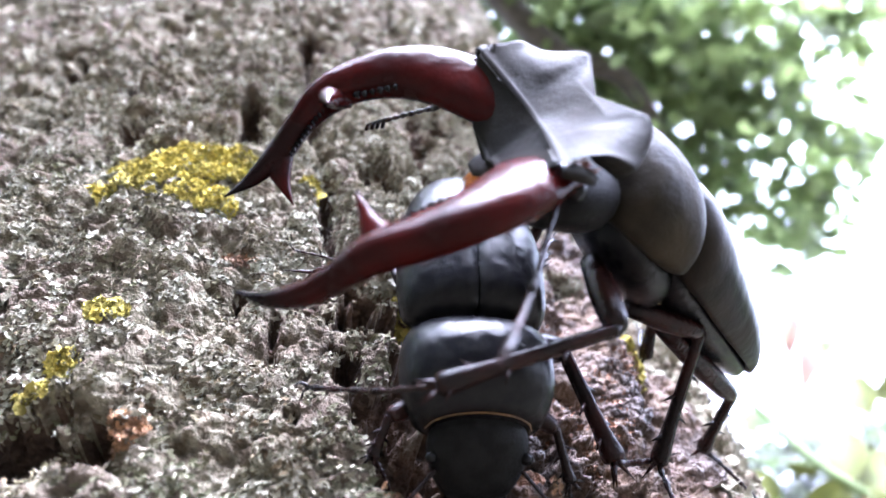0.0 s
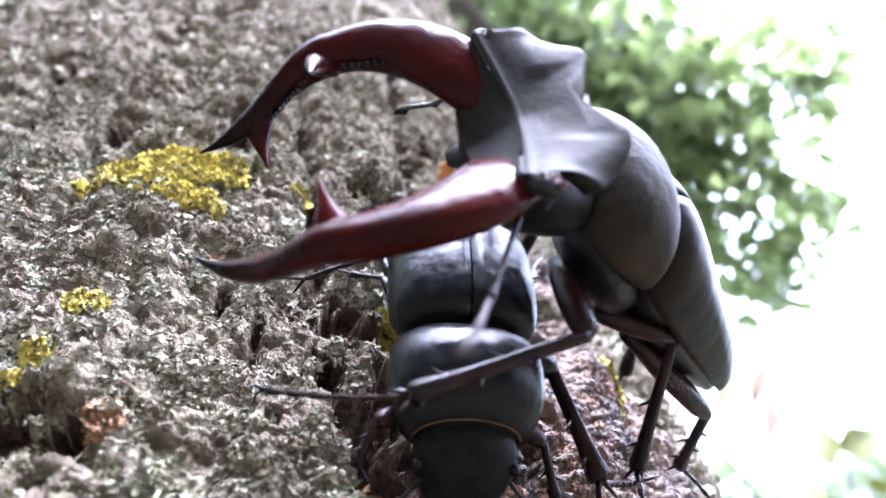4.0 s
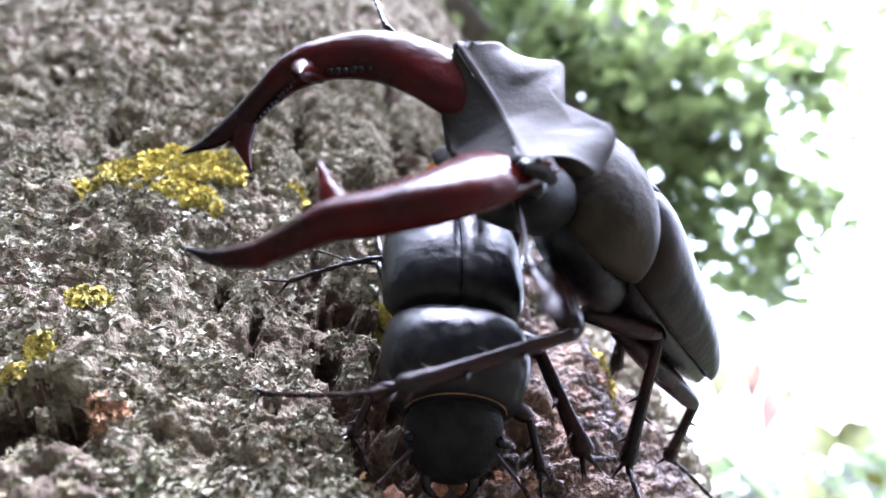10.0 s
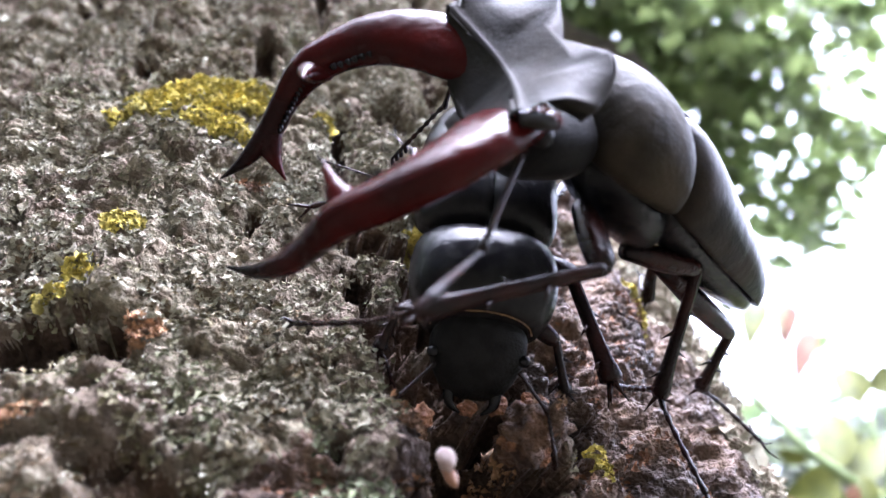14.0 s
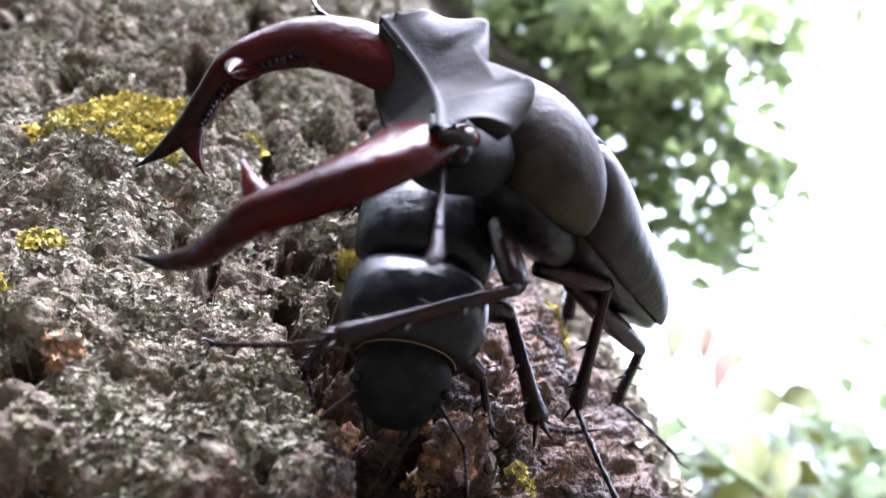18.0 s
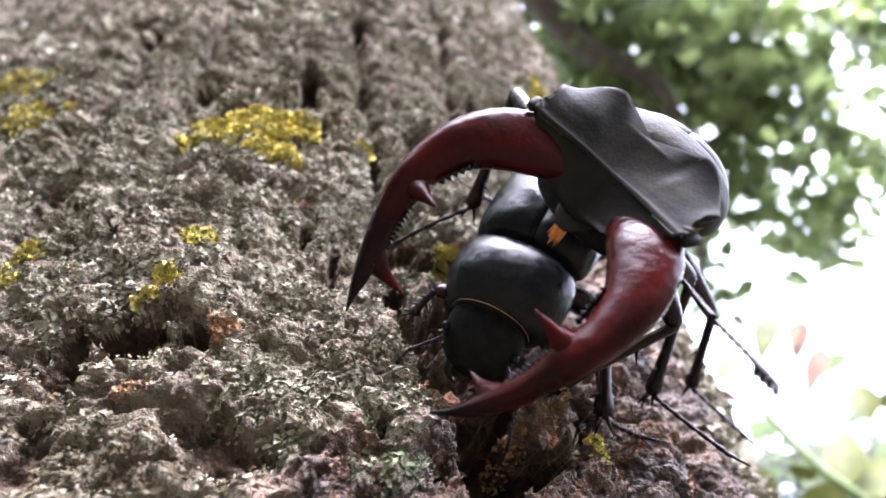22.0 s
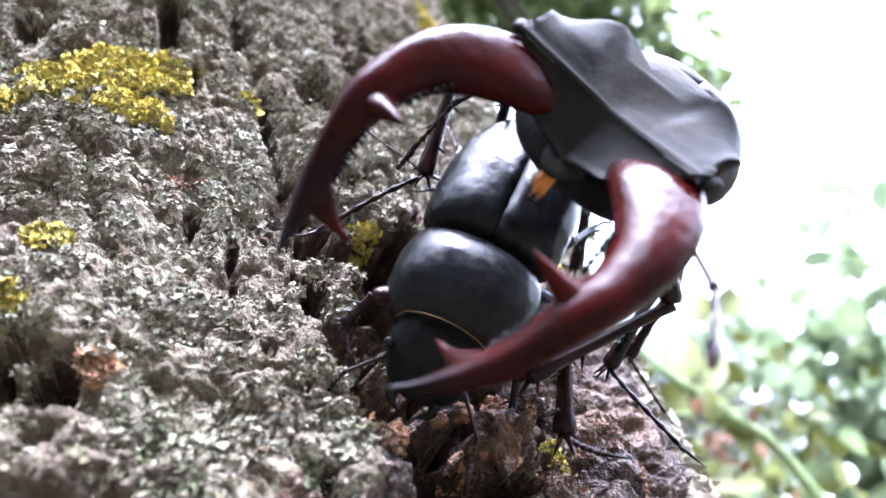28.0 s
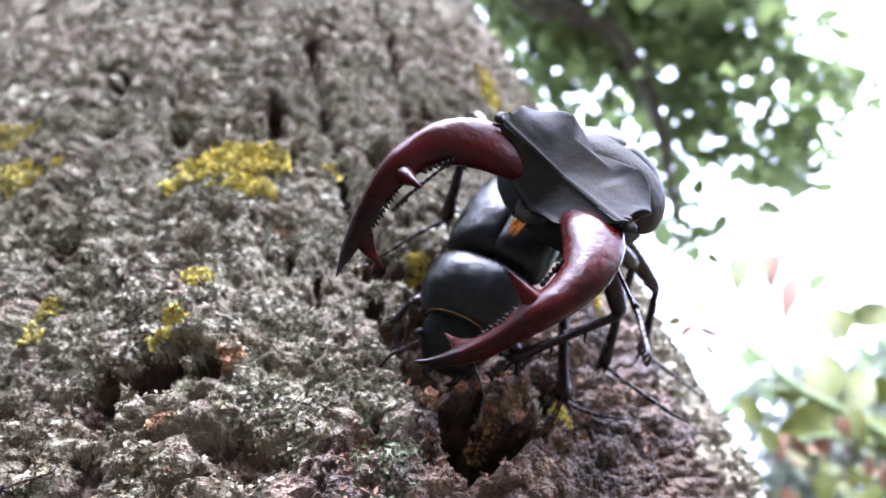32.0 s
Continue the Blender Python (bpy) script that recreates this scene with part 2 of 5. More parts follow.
MANDIBLE = material("chestnut_mandible", (0.034, 0.0036, 0.0030), 0.15, colour2=(0.011, 0.0026, 0.0024), scale=150, spread=(0.36, 0.66), bump=0.06,
                    bump_scale=5000, rough2=0.30, spec=0.065, dent=0.08, dent_scale=500)
# the jaws' ends are pigmented black
mn, ml = MANDIBLE.node_tree.nodes, MANDIBLE.node_tree.links
split = mn.new("ShaderNodeSeparateXYZ")
ml.new(mn["Texture Coordinate"].outputs["Object"], split.inputs[0])
ends = mn.new("ShaderNodeMapRange")
ends.inputs[1].default_value, ends.inputs[2].default_value = 2.72 * CM, 3.08 * CM
ml.new(split.outputs["X"], ends.inputs[0])
black = mn.new("ShaderNodeMix")
black.data_type = "RGBA"
ml.new(ends.outputs[0], black.inputs[0])
ml.new(mn["Principled BSDF"].inputs["Base Color"].links[0].from_socket, black.inputs[6])
black.inputs[7].default_value = (0.004, 0.0025, 0.0025, 1)
ml.new(black.outputs[2], mn["Principled BSDF"].inputs["Base Color"])
# rough black with little sheen, standing in for shade on these head parts
HEAD = material("rough_black_head_shade", (0.005, 0.005, 0.005), 0.5, colour2=(0.009, 0.009, 0.009), scale=600, bump=0.2, bump_scale=3500, spec=0.06)
LEGS = material("dark_leg_chitin", (0.006, 0.004, 0.004), 0.24, colour2=(0.016, 0.006, 0.005), scale=260, spec=0.14, bump=0.15, bump_scale=3000)
HAIR = material("golden_hair_fringe", (0.20, 0.11, 0.035), 0.75, colour2=(0.10, 0.055, 0.02), scale=900)
ORANGE = material("orange_mouth_brush", (0.55, 0.20, 0.03), 0.7)
BRISTLE = material("rusty_bristles", (0.36, 0.11, 0.055), 0.75, colour2=(0.20, 0.07, 0.04), scale=900)
GREEN = material("metallic_green_case", (0.014, 0.055, 0.02), 0.25, metal=0.8, colour2=(0.05, 0.04, 0.018), scale=160, bump=0.1, bump_scale=4000)
PALE = material("white_speck", (0.33, 0.27, 0.25), 0.75, colour2=(0.24, 0.18, 0.16), scale=900)
LEAF = material("canopy_leaf", (0.215, 0.275, 0.105), 0.5, colour2=(0.14, 0.185, 0.07), scale=14, per_piece=0.5, through_light=0.65)
SHRUB = material("shrub_leaf", (0.095, 0.105, 0.02), 0.6, colour2=(0.065, 0.075, 0.016), scale=60, per_piece=0.35, through_light=0.15, spec=0.2)
AUTUMN = material("red_brown_leaf", (0.15, 0.072, 0.038), 0.7, colour2=(0.10, 0.05, 0.028), scale=60, through_light=0.1, spec=0.2)
WOOD = material("grey_brown_limb", (0.045, 0.038, 0.03), 0.9, colour2=(0.08, 0.07, 0.055), scale=60, bump=0.5, bump_scale=120)
STEM = material("green_stem", (0.16, 0.21, 0.07), 0.6, colour2=(0.11, 0.16, 0.05), scale=80)
# leaf colour paled towards grey to paint in the haze of distance
HAZY = material("haze_tinted_grey_green_leaf", (0.18, 0.20, 0.155), 0.8, colour2=(0.12, 0.135, 0.105), scale=9, per_piece=0.4, through_light=0.5)
SOIL = material("leaf_litter_ground", (0.055, 0.042, 0.03), 0.95, colour2=(0.04, 0.05, 0.022), scale=6, bump=0.6, bump_scale=30,
                big=(0.075, 0.06, 0.04), big_scale=1.5)
WOODS = material("far_foliage", (0.08, 0.11, 0.05), 0.8, colour2=(0.11, 0.14, 0.06), scale=3, per_piece=0.4, through_light=0.4)

# ---- the trunk: 22 cm thick, its axis upright ----
RADIUS, AXIS_X, AXIS_Y = 11.0, -3.5, 10.85
# hollows in the bark: place across, height, half sizes, depth (cm)
PITS = [(-2.57, 4.9, 0.16, 0.35, 0.5), (-4.4, 4.78, 0.22, 0.3, 0.55), (0.4, 8.3, 0.25, 0.5, 0.6), (-1.7, 9.2, 0.2, 0.6, 0.5), (-1.72, 8.2, 0.18, 0.4, 0.5),
        (-4.12, -1.42, 0.42, 0.20, 0.95), (-3.62, -1.5, 0.38, 0.2, 0.8), (-4.85, -1.75, 0.22, 0.32, 0.4), (-2.3, 3.55, 0.14, 0.3, 0.4), (-1.72, 6.8, 0.18, 0.3, 0.5),
        (-5.9, 2.6, 0.3, 0.35, 0.35), (-1.22, 6.4, 0.2, 0.25, 0.5), (0.83, 6.0, 0.35, 0.35, 0.7), (-6.6, 8.2, 0.3, 0.5, 0.4), (-3.93, 3.75, 0.15, 0.2, 0.35),
        (-3.05, -1.15, 0.35, 0.12, 0.4), (-2.43, 0.45, 0.10, 0.30, 0.35), (-2.66, 5.5, 0.16, 0.4, 0.5), (-2.0, 0.15, 0.08, 0.35, 0.2), (-3.1, -2.9, 0.45, 0.3, 0.25), (-0.35, 3.6, 0.3, 0.3, 0.4),
        (1.15, -1.75, 0.42, 0.55, 0.8), (1.75, -1.1, 0.30, 0.7, 0.4), (0.12, -0.75, 0.98, 1.6, 0.75), (-0.1, -3.5, 0.40, 0.6, 0.35), (-0.9, -5.0, 0.5, 0.6, 0.5),
        (1.4, -4.6, 0.4, 0.6, 0.45), (0.45, -5.3, 0.35, 0.7, 0.6)]
# vertical furrows: place across at the bottom and top, heights, half width, depth
FURROWS = [(-1.45, -1.75, 0.6, 10.5, 0.13, 0.42), (-3.15, -4.6, -0.3, 4.2, 0.10, 0.22), (0.3, 0.5, 3.0, 12.0, 0.2, 0.4), (-6.6, -6.0, -6.0, 9.0, 0.25, 0.3),
           (1.9, 2.6, -6.0, 6.0, 0.3, 0.35), (-4.9, -4.2, 5.5, 14.0, 0.2, 0.3), (3.4, 3.9, -8.0, 10.0, 0.3, 0.35), (-5.0, -4.9, -9.0, -2.2, 0.25, 0.3)]


def bark_height(a, z):
    """Relief of the bark (cm) at places a (arc length from the line that faces front) and heights z."""
    x = a + AXIS_X
    p = np.stack([a * 0.9, z * 0.45, np.zeros_like(a)], 1)
    h = 0.15 * fractal(p, 3, 3)
    # plates: ridged noise, longer upward than across
    ridge = 1 - np.abs(smooth_noise(np.stack([a * 1.1 + 0.35 * smooth_noise(np.stack([a, z, a * 0], 1) * 1.7, 7), z * 0.38, a * 0], 1), 11)) * 2.2
    h = h - 0.26 * np.clip(ridge - 0.5, 0, 1)
    fine = fractal(np.stack([a * 4.2, z * 3.4, a * 0], 1), 3, 21)
    h = h + 0.065 * fine
    cut = 1 - np.abs(smooth_noise(np.stack([a * 2.2 + 0.5 * fine, z * 3.0, a * 0 + 5.5], 1), 31)) * 3.5
    h = h - 0.15 * np.clip(cut, 0, 1)
    # crinkled crust: short ledges with cracks between them
    warp = np.stack([a * 7.5 + 0.8 * fine, z * 8.5 + 0.6 * smooth_noise(np.stack([a * 3, z * 3, a * 0 + 2], 1), 33), a * 0], 1)
    crust = 1 - np.abs(smooth_noise(warp, 35)) * 2.4
    h = h - 0.07 * np.clip(crust, 0, 1) + 0.03 * smooth_noise(warp * 2.3, 36)
    wob = 0.22 * smooth_noise(np.stack([a * 0, z * 1.3, a * 0], 1), 41) + 0.10 * smooth_noise(np.stack([a * 0, z * 4.0, a * 0], 1), 42)
    for x0, x1, z0, z1, w, d in FURROWS:
        k = np.clip((z - z0) / (z1 - z0), 0, 1)
        off = np.abs(x - (x0 + (x1 - x0) * k) - wob) / w
        ends = np.clip(np.minimum(z - z0, z1 - z) / 0.8, 0, 1)
        h = h - 1.4 * d * ends * np.exp(-off ** 2) * (0.75 + 0.5 * smooth_noise(np.stack([a * 0, z * 1.1, a * 0 + x0], 1), 43))
    ragged = 0.85 * fractal(np.stack([a * 3.4, z * 3.0, a * 0 + 3], 1), 3, 51)
    for px, pz, w, t, d in PITS:
        r = np.sqrt(((x - px) / w) ** 2 + ((z - pz) / t) ** 2) + ragged
        h = h - 1.6 * d * np.clip(1.3 - r, 0, 1) ** 0.8
    # the deep hollow under the female's head
    r = np.sqrt(((x - 0.02) / 0.56) ** 2 + ((z + 2.62) / 0.50) ** 2) + 0.25 * ragged
    h = h - 2.2 * np.clip(1.25 - r, 0, 1) ** 0.6
    # ragged shoulder of rotten wood below the hollow
    knob = np.exp(-((x - 0.40) / 0.27) ** 2 - ((z + 2.18) / 0.26) ** 2)
    h = h + 1.1 * knob * (1 + 0.6 * fractal(np.stack([a * 3, z * 3, a * 0 + 9], 1), 3, 61))
    return h


def rot_mask(x, z):
    """1 where the bark is gone and the rotten, wet wood shows."""
    edge = 0.55 * fractal(np.stack([x * 0.9, z * 0.9, x * 0 + 4], 1), 4, 71)
    zone = np.clip((-2.55 - z) / 0.9, -2, 1) + np.clip((x + 1.6) / 0.8, -2, 0) + np.clip((2.9 - x) / 0.8, -2, 0)
    strip = 1.3 - np.sqrt(((x - 2.5) / 1.8) ** 2 + ((z + 1.6) / 3.8) ** 2)
    return np.clip((np.maximum(zone, strip) + edge) * 2.2 + 0.3, 0, 1)


def bark_place(a, z, lift=0.0):
    t = a / RADIUS
    r = RADIUS + bark_height(a, z) + lift
    # the far side bulges a little
    return np.stack([AXIS_X + r * np.sin(t) * (1 + 0.4 * np.clip(-t, 0, 1.2) ** 2), AXIS_Y - r * np.cos(t), z], 1)


def spacing(limits, steps):
    return np.concatenate([np.linspace(a, b, n, endpoint=False) for a, b, n in zip(limits, limits[1:], steps)] + [[limits[-1]]])


arc = spacing([-34.5, -14, -7, 7.5, 12.5, 34.5], [24, 80, 540, 100, 24])
up = spacing([-110, -30, -9, -5.5, 7.5, 14, 40, 420], [10, 40, 90, 480, 140, 70, 40])
ga, gz = np.meshgrid(arc, up)
flat_a, flat_z = ga.ravel(), gz.ravel()
verts = bark_place(flat_a, flat_z) * CM
rows_, cols = ga.shape
idx = np.arange(rows_ * cols).reshape(rows_, cols)
quads = np.stack([idx[:-1, :-1], idx[:-1, 1:], idx[1:, 1:], idx[1:, :-1]], -1).reshape(-1, 4)
tree = tagged(new("tree"), "old tree with flaky grey lichen-crusted bark and leafy limbs", "tree")
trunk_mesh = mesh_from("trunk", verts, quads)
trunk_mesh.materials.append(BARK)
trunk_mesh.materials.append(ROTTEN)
trunk_mesh.materials.append(INNER_SHADE)
centre = quads[:, 0]
rotten = rot_mask(flat_a[centre] + AXIS_X, flat_z[centre])
rotten = rotten > 0.5 + 0.35 * np.random.rand(len(rotten)) - 0.17
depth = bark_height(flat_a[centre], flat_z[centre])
# recesses get the dark brown by depth, so their shade is partly in the colour
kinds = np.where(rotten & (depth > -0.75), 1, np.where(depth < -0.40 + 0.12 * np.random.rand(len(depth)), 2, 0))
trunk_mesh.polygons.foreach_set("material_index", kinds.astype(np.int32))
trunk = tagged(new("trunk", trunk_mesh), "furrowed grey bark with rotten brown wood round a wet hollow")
trunk.parent = tree


def flakes(name, count, a0, a1, z0, z1, size, mat, label, keep=None, seed=5, tilt=0.55):
    """Many small curled lichen lobes on the bark, as one mesh."""
    rng = np.random.default_rng(seed)
    a = rng.uniform(a0, a1, count)
    z = rng.uniform(z0, z1, count)
    if keep is not None:
        ok = keep(a + AXIS_X, z, rng)
        a, z = a[ok], z[ok]
    n = len(a)
    e = 0.05
    c = bark_place(a, z)
    du = (bark_place(a + e, z) - bark_place(a - e, z)) / (2 * e)
    dv = (bark_place(a, z + e) - bark_place(a, z - e)) / (2 * e)
    nor = np.cross(du, dv)
    nor /= np.linalg.norm(nor, axis=1)[:, None]
    turn = (rng.integers(0, 2, n) * math.pi + rng.normal(0.25, 0.75, n))[:, None]
    du /= np.linalg.norm(du, axis=1)[:, None]
    dv = np.cross(nor, du)
    s1 = du * np.cos(turn) + dv * np.sin(turn)
    s2 = np.cross(nor, s1)
    lean = rng.normal(0, tilt, n)[:, None]
    s1 = s1 * np.cos(lean) + nor * np.sin(lean)
    nor2 = np.cross(s1, s2)
    sz = (size * rng.lognormal(0, 0.35, n))[:, None]
    pts = [c + nor * 0.02]
    m = 7
    for k in range(m):
        t = 6.283 * k / m
        rad = rng.uniform(0.55, 1.0, n)[:, None] * sz * (1.3 if k % 2 else 0.85)
        curl = rng.uniform(-0.35, 0.75, n)[:, None] * sz
        pts.append(c + s1 * np.cos(t) * rad * 1.5 + s2 * np.sin(t) * rad * 0.75 + nor2 * curl + nor * 0.03)
    v = np.stack(pts, 1).reshape(-1, 3) * CM
    base = np.arange(n)[:, None, None] * (m + 1)
    tri = np.array([[0, 1 + k, 1 + (k + 1) % m] for k in range(m)])[None] + base
    ob = new(name, mesh_from(name, v, tri.reshape(-1, 3), smooth=True))
    ob.data.materials.append(mat)
    return tagged(ob, label)


def crusted(x, z, rng):
    cover = fractal(np.stack([x * 1.1, z * 0.8, x * 0 + 8], 1), 3, 81)
    clump = smooth_noise(np.stack([x * 5.5, z * 6.5, x * 0 + 4], 1), 83) - 0.9 * np.clip(fractal(np.stack([x * 1.5, z * 2.0, x * 0 + 6], 1), 3, 85) - 0.12, 0, 1)
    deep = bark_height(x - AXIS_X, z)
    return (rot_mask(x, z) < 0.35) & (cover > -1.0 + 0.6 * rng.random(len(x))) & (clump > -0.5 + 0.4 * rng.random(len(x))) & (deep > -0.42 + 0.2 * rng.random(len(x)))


def mossy(x, z):
    """Share of brown and olive flakes among the grey ones: patches all over, more of them low on the trunk's far side."""
    low = np.clip((-0.4 - z) / 1.4, 0, 1) * np.clip((-1.4 - x) / 1.5, 0, 1)
    patch = fractal(np.stack([x * 0.8, z * 0.6, x * 0 + 1], 1), 3, 131)
    return np.clip(0.14 + 0.75 * low + 0.5 * np.clip(patch - 0.15, 0, 1), 0, 0.85)


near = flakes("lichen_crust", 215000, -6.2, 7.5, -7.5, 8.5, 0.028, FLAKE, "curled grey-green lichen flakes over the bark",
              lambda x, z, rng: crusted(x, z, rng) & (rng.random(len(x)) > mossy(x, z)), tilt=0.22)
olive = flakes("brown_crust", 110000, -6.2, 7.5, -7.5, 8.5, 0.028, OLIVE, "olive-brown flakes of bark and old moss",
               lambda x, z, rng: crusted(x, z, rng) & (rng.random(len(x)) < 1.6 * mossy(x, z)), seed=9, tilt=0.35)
olive.parent = tree
tagged(olive, kind="stuff")
near.parent = tree
tagged(near, kind="stuff")
far = flakes("lichen_crust", 30000, -15, 13, -14, 30, 0.10, FLAKE, "curled grey-green lichen flakes over the bark",
             lambda x, z, rng: crusted(x, z, rng) & ~((x > -9.5) & (x < 3.8) & (z > -7.3) & (z < 8.3)), seed=6)
far.parent = tree
tagged(far, kind="stuff")
bits = flakes("rotten_wood", 9000, 1.5, 7.2, -7.5, 1.0, 0.026, RUST, "crumbling reddish rotten wood",
              lambda x, z, rng: (rot_mask(x, z) > 0.5) & (bark_height(x - AXIS_X, z) > -0.5) & (fractal(np.stack([x * 1.6, z * 1.6, x * 0 + 2], 1), 2, 91) > 0.05), seed=7, tilt=0.9)
bits.parent = tree
tagged(bits, kind="stuff")


def lichen_patch(spots, count, seed, size=0.05):
    def inside(x, z, rng):
        wob = 0.5 * fractal(np.stack([x * 2.4, z * 2.4, x * 0 + seed], 1), 3, 101)
        d = np.min([np.sqrt(((x - px) / w) ** 2 + ((z - pz) / t) ** 2) for px, pz, w, t in spots], axis=0)
        return d + wob < 0.95
    lo = [min(s[0] - 1.6 * s[2] for s in spots) - AXIS_X, max(s[0] + 1.6 * s[2] for s in spots) - AXIS_X]
    hi = [min(s[1] - 1.6 * s[3] for s in spots), max(s[1] + 1.6 * s[3] for s in spots)]
    ob = flakes("yellow_lichen", count * 9, lo[0], lo[1], hi[0], hi[1], size * 0.72, YELLOW, "yellow ruffled lichen patch growing on the bark", inside, seed, 0.45)
    ob.location = (0, 0, 0)
    return tagged(ob, category="lichen", group="yellow lichens")


lichen_patch([(-3.35, 3.3, 0.75, 0.6), (-2.75, 3.3, 0.45, 0.4), (-4.3, 2.9, 0.4, 0.35), (-3.1, 2.35, 0.5, 0.22), (-4.0, 3.6, 0.4, 0.3)], 2600, 12)
lichen_patch([(-1.62, 3.05, 0.2, 0.17)], 160, 13)
lichen_patch([(-3.72, 0.12, 0.24, 0.13)], 160, 14)
lichen_patch([(-4.0, -0.50, 0.26, 0.16), (-4.16, -0.88, 0.20, 0.09), (-3.85, -0.68, 0.14, 0.13)], 420, 15)
lichen_patch([(-7.4, 4.6, 0.55, 0.4)], 420, 16)
lichen_patch([(-8.6, 7.2, 0.7, 0.4)], 400, 17)
lichen_patch([(-0.3, 0.85, 0.2, 0.09)], 90, 18)
lichen_patch([(1.5, -2.2, 0.16, 0.2)], 70, 19, 0.035)
lichen_patch([(3.6, 1.1, 0.18, 0.7)], 200, 20)
lichen_patch([(3.7, 9.6, 0.5, 1.2)], 320, 21, 0.08)
lichen_patch([(-5.9, 0.2, 0.28, 0.24), (-6.0, -0.3, 0.2, 0.12)], 200, 22)
lichen_patch([(1.75, -4.6, 0.3, 0.22)], 140, 23)


def rust_patch(px, pz, w, t, count, seed):
    def inside(x, z, rng):
        wob = 0.4 * fractal(np.stack([x * 3, z * 3, x * 0 + seed], 1), 2, 111)
        return np.sqrt(((x - px) / w) ** 2 + ((z - pz) / t) ** 2) + wob < 1
    ob = flakes("orange_rot", count * 5, px - 1.4 * w - AXIS_X, px + 1.4 * w - AXIS_X, pz - 1.4 * t, pz + 1.4 * t, 0.028, ORANGE_ROT,
                "small rusty orange patch of crumbling bark", inside, seed, 0.9)
    return tagged(ob, category="bark", group="orange bark patches")


rust_patch(-3.2, -1.45, 0.2, 0.16, 120, 31)
rust_patch(-0.68, -2.05, 0.30, 0.28, 300, 32)
rust_patch(-2.4, 1.2, 0.25, 0.2, 90, 33)
rust_patch(-3.94, -2.26, 0.26, 0.15, 110, 34)
rust_patch(0.45, -2.3, 0.2, 0.2, 120, 35)

# ---- ground and distance ----
bm = bmesh.new()
bmesh.ops.create_grid(bm, x_segments=60, y_segments=60, size=1)
for v in bm.verts:
    v.co = Vector((math.copysign(abs(v.co.x) ** 3, v.co.x) * 4000, math.copysign(abs(v.co.y) ** 3, v.co.y) * 4000,
                   -1.05 + 0.02 * noise.noise(v.co * 9)))
me = bpy.data.meshes.new("ground")
bm.to_mesh(me)
bm.free()
me.materials.append(SOIL)
tagged(new("ground", me), "brown leaf litter and low green growth under the trees", "ground", kind="structure")


# ---- the canopy limbs and their leaves ----
def leaf_cloud(name, centres, count, size, mat, seed, droop=0.35):
    """Separate pointed leaves scattered round (x, y, z, spread) in metres, as one mesh."""
    rng = np.random.default_rng(seed)
    cs = np.array(centres)
    weight = cs[:, 3] ** 2
    pick = rng.choice(len(cs), count, p=weight / weight.sum())
    at = cs[pick, :3] + rng.normal(0, 0.5, (count, 3)) * cs[pick, 3:4]
    way = rng.normal(0, 1, (count, 3))
    way[:, 2] -= droop
    way /= np.linalg.norm(way, axis=1)[:, None]
    side = np.cross(way, rng.normal(0, 1, (count, 3)))
    side /= np.linalg.norm(side, axis=1)[:, None]
    nor = np.cross(way, side)
    s = (size * rng.uniform(0.6, 1.3, count))[:, None]
    shape = [(0, 0, 0), (0.25, 0.26, 0.05), (0.6, 0.28, 0.07), (1.0, 0, -0.1), (0.6, -0.28, 0.07), (0.25, -0.26, 0.05), (0.5, 0, 0)]
    v = np.stack([at + s * (way * a + side * b + nor * c) for a, b, c in shape], 1).reshape(-1, 3)
    tri = np.array([[6, k, (k + 1) % 6] for k in range(6)])[None] + np.arange(count)[:, None, None] * 7
    ob = new(name, mesh_from(name, v, tri.reshape(-1, 3)))
    ob.data.materials.append(mat)
    return ob


def limb(name, rows, label=""):
    bm = tube(bmesh.new(), rows, 6, 9, (0.3, 1, 0), bumps=0.06)
    return part(name, bm, WOOD, tree, label)


limb("limb", [(2, 12, 90, 3.5, 3.5), (22.3, 26.4, 134.3, 3.23, 3.23), (43.9, 46.2, 129.8, 2.77, 2.77), (57.4, 49.8, 124.4, 2.31, 2.31), (63.7, 56.1, 117.2, 1.74, 1.74), (67.3, 65.1, 109.1, 1.28, 1.28),
              (68.2, 75.9, 99.2, 0.80, 0.80), (66.4, 82.2, 89.3, 0.35, 0.35)], "dark bare limb arching through the leaves")
limb("limb", [(64.0, 56.0, 139.0, 1.34, 1.34), (82.1, 58.0, 136.0, 1.01, 1.01), (100.0, 61.0, 130.0, 0.76, 0.76), (116.0, 66.0, 121.0, 0.34, 0.34)])
limb("limb", [(71.0, 63.0, 131.0, 0.84, 0.84), (86.0, 72.0, 121.0, 0.67, 0.67), (97.1, 80.0, 112.0, 0.34, 0.34), (104.0, 84.0, 104.0, 0.17, 0.17)])
limb("limb", [(49.0, 52.0, 145.0, 1.34, 1.34), (70.0, 44.0, 148.0, 1.01, 1.01), (95.0, 45.0, 143.0, 0.76, 0.76), (120.0, 50.0, 138.0, 0.34, 0.34)])
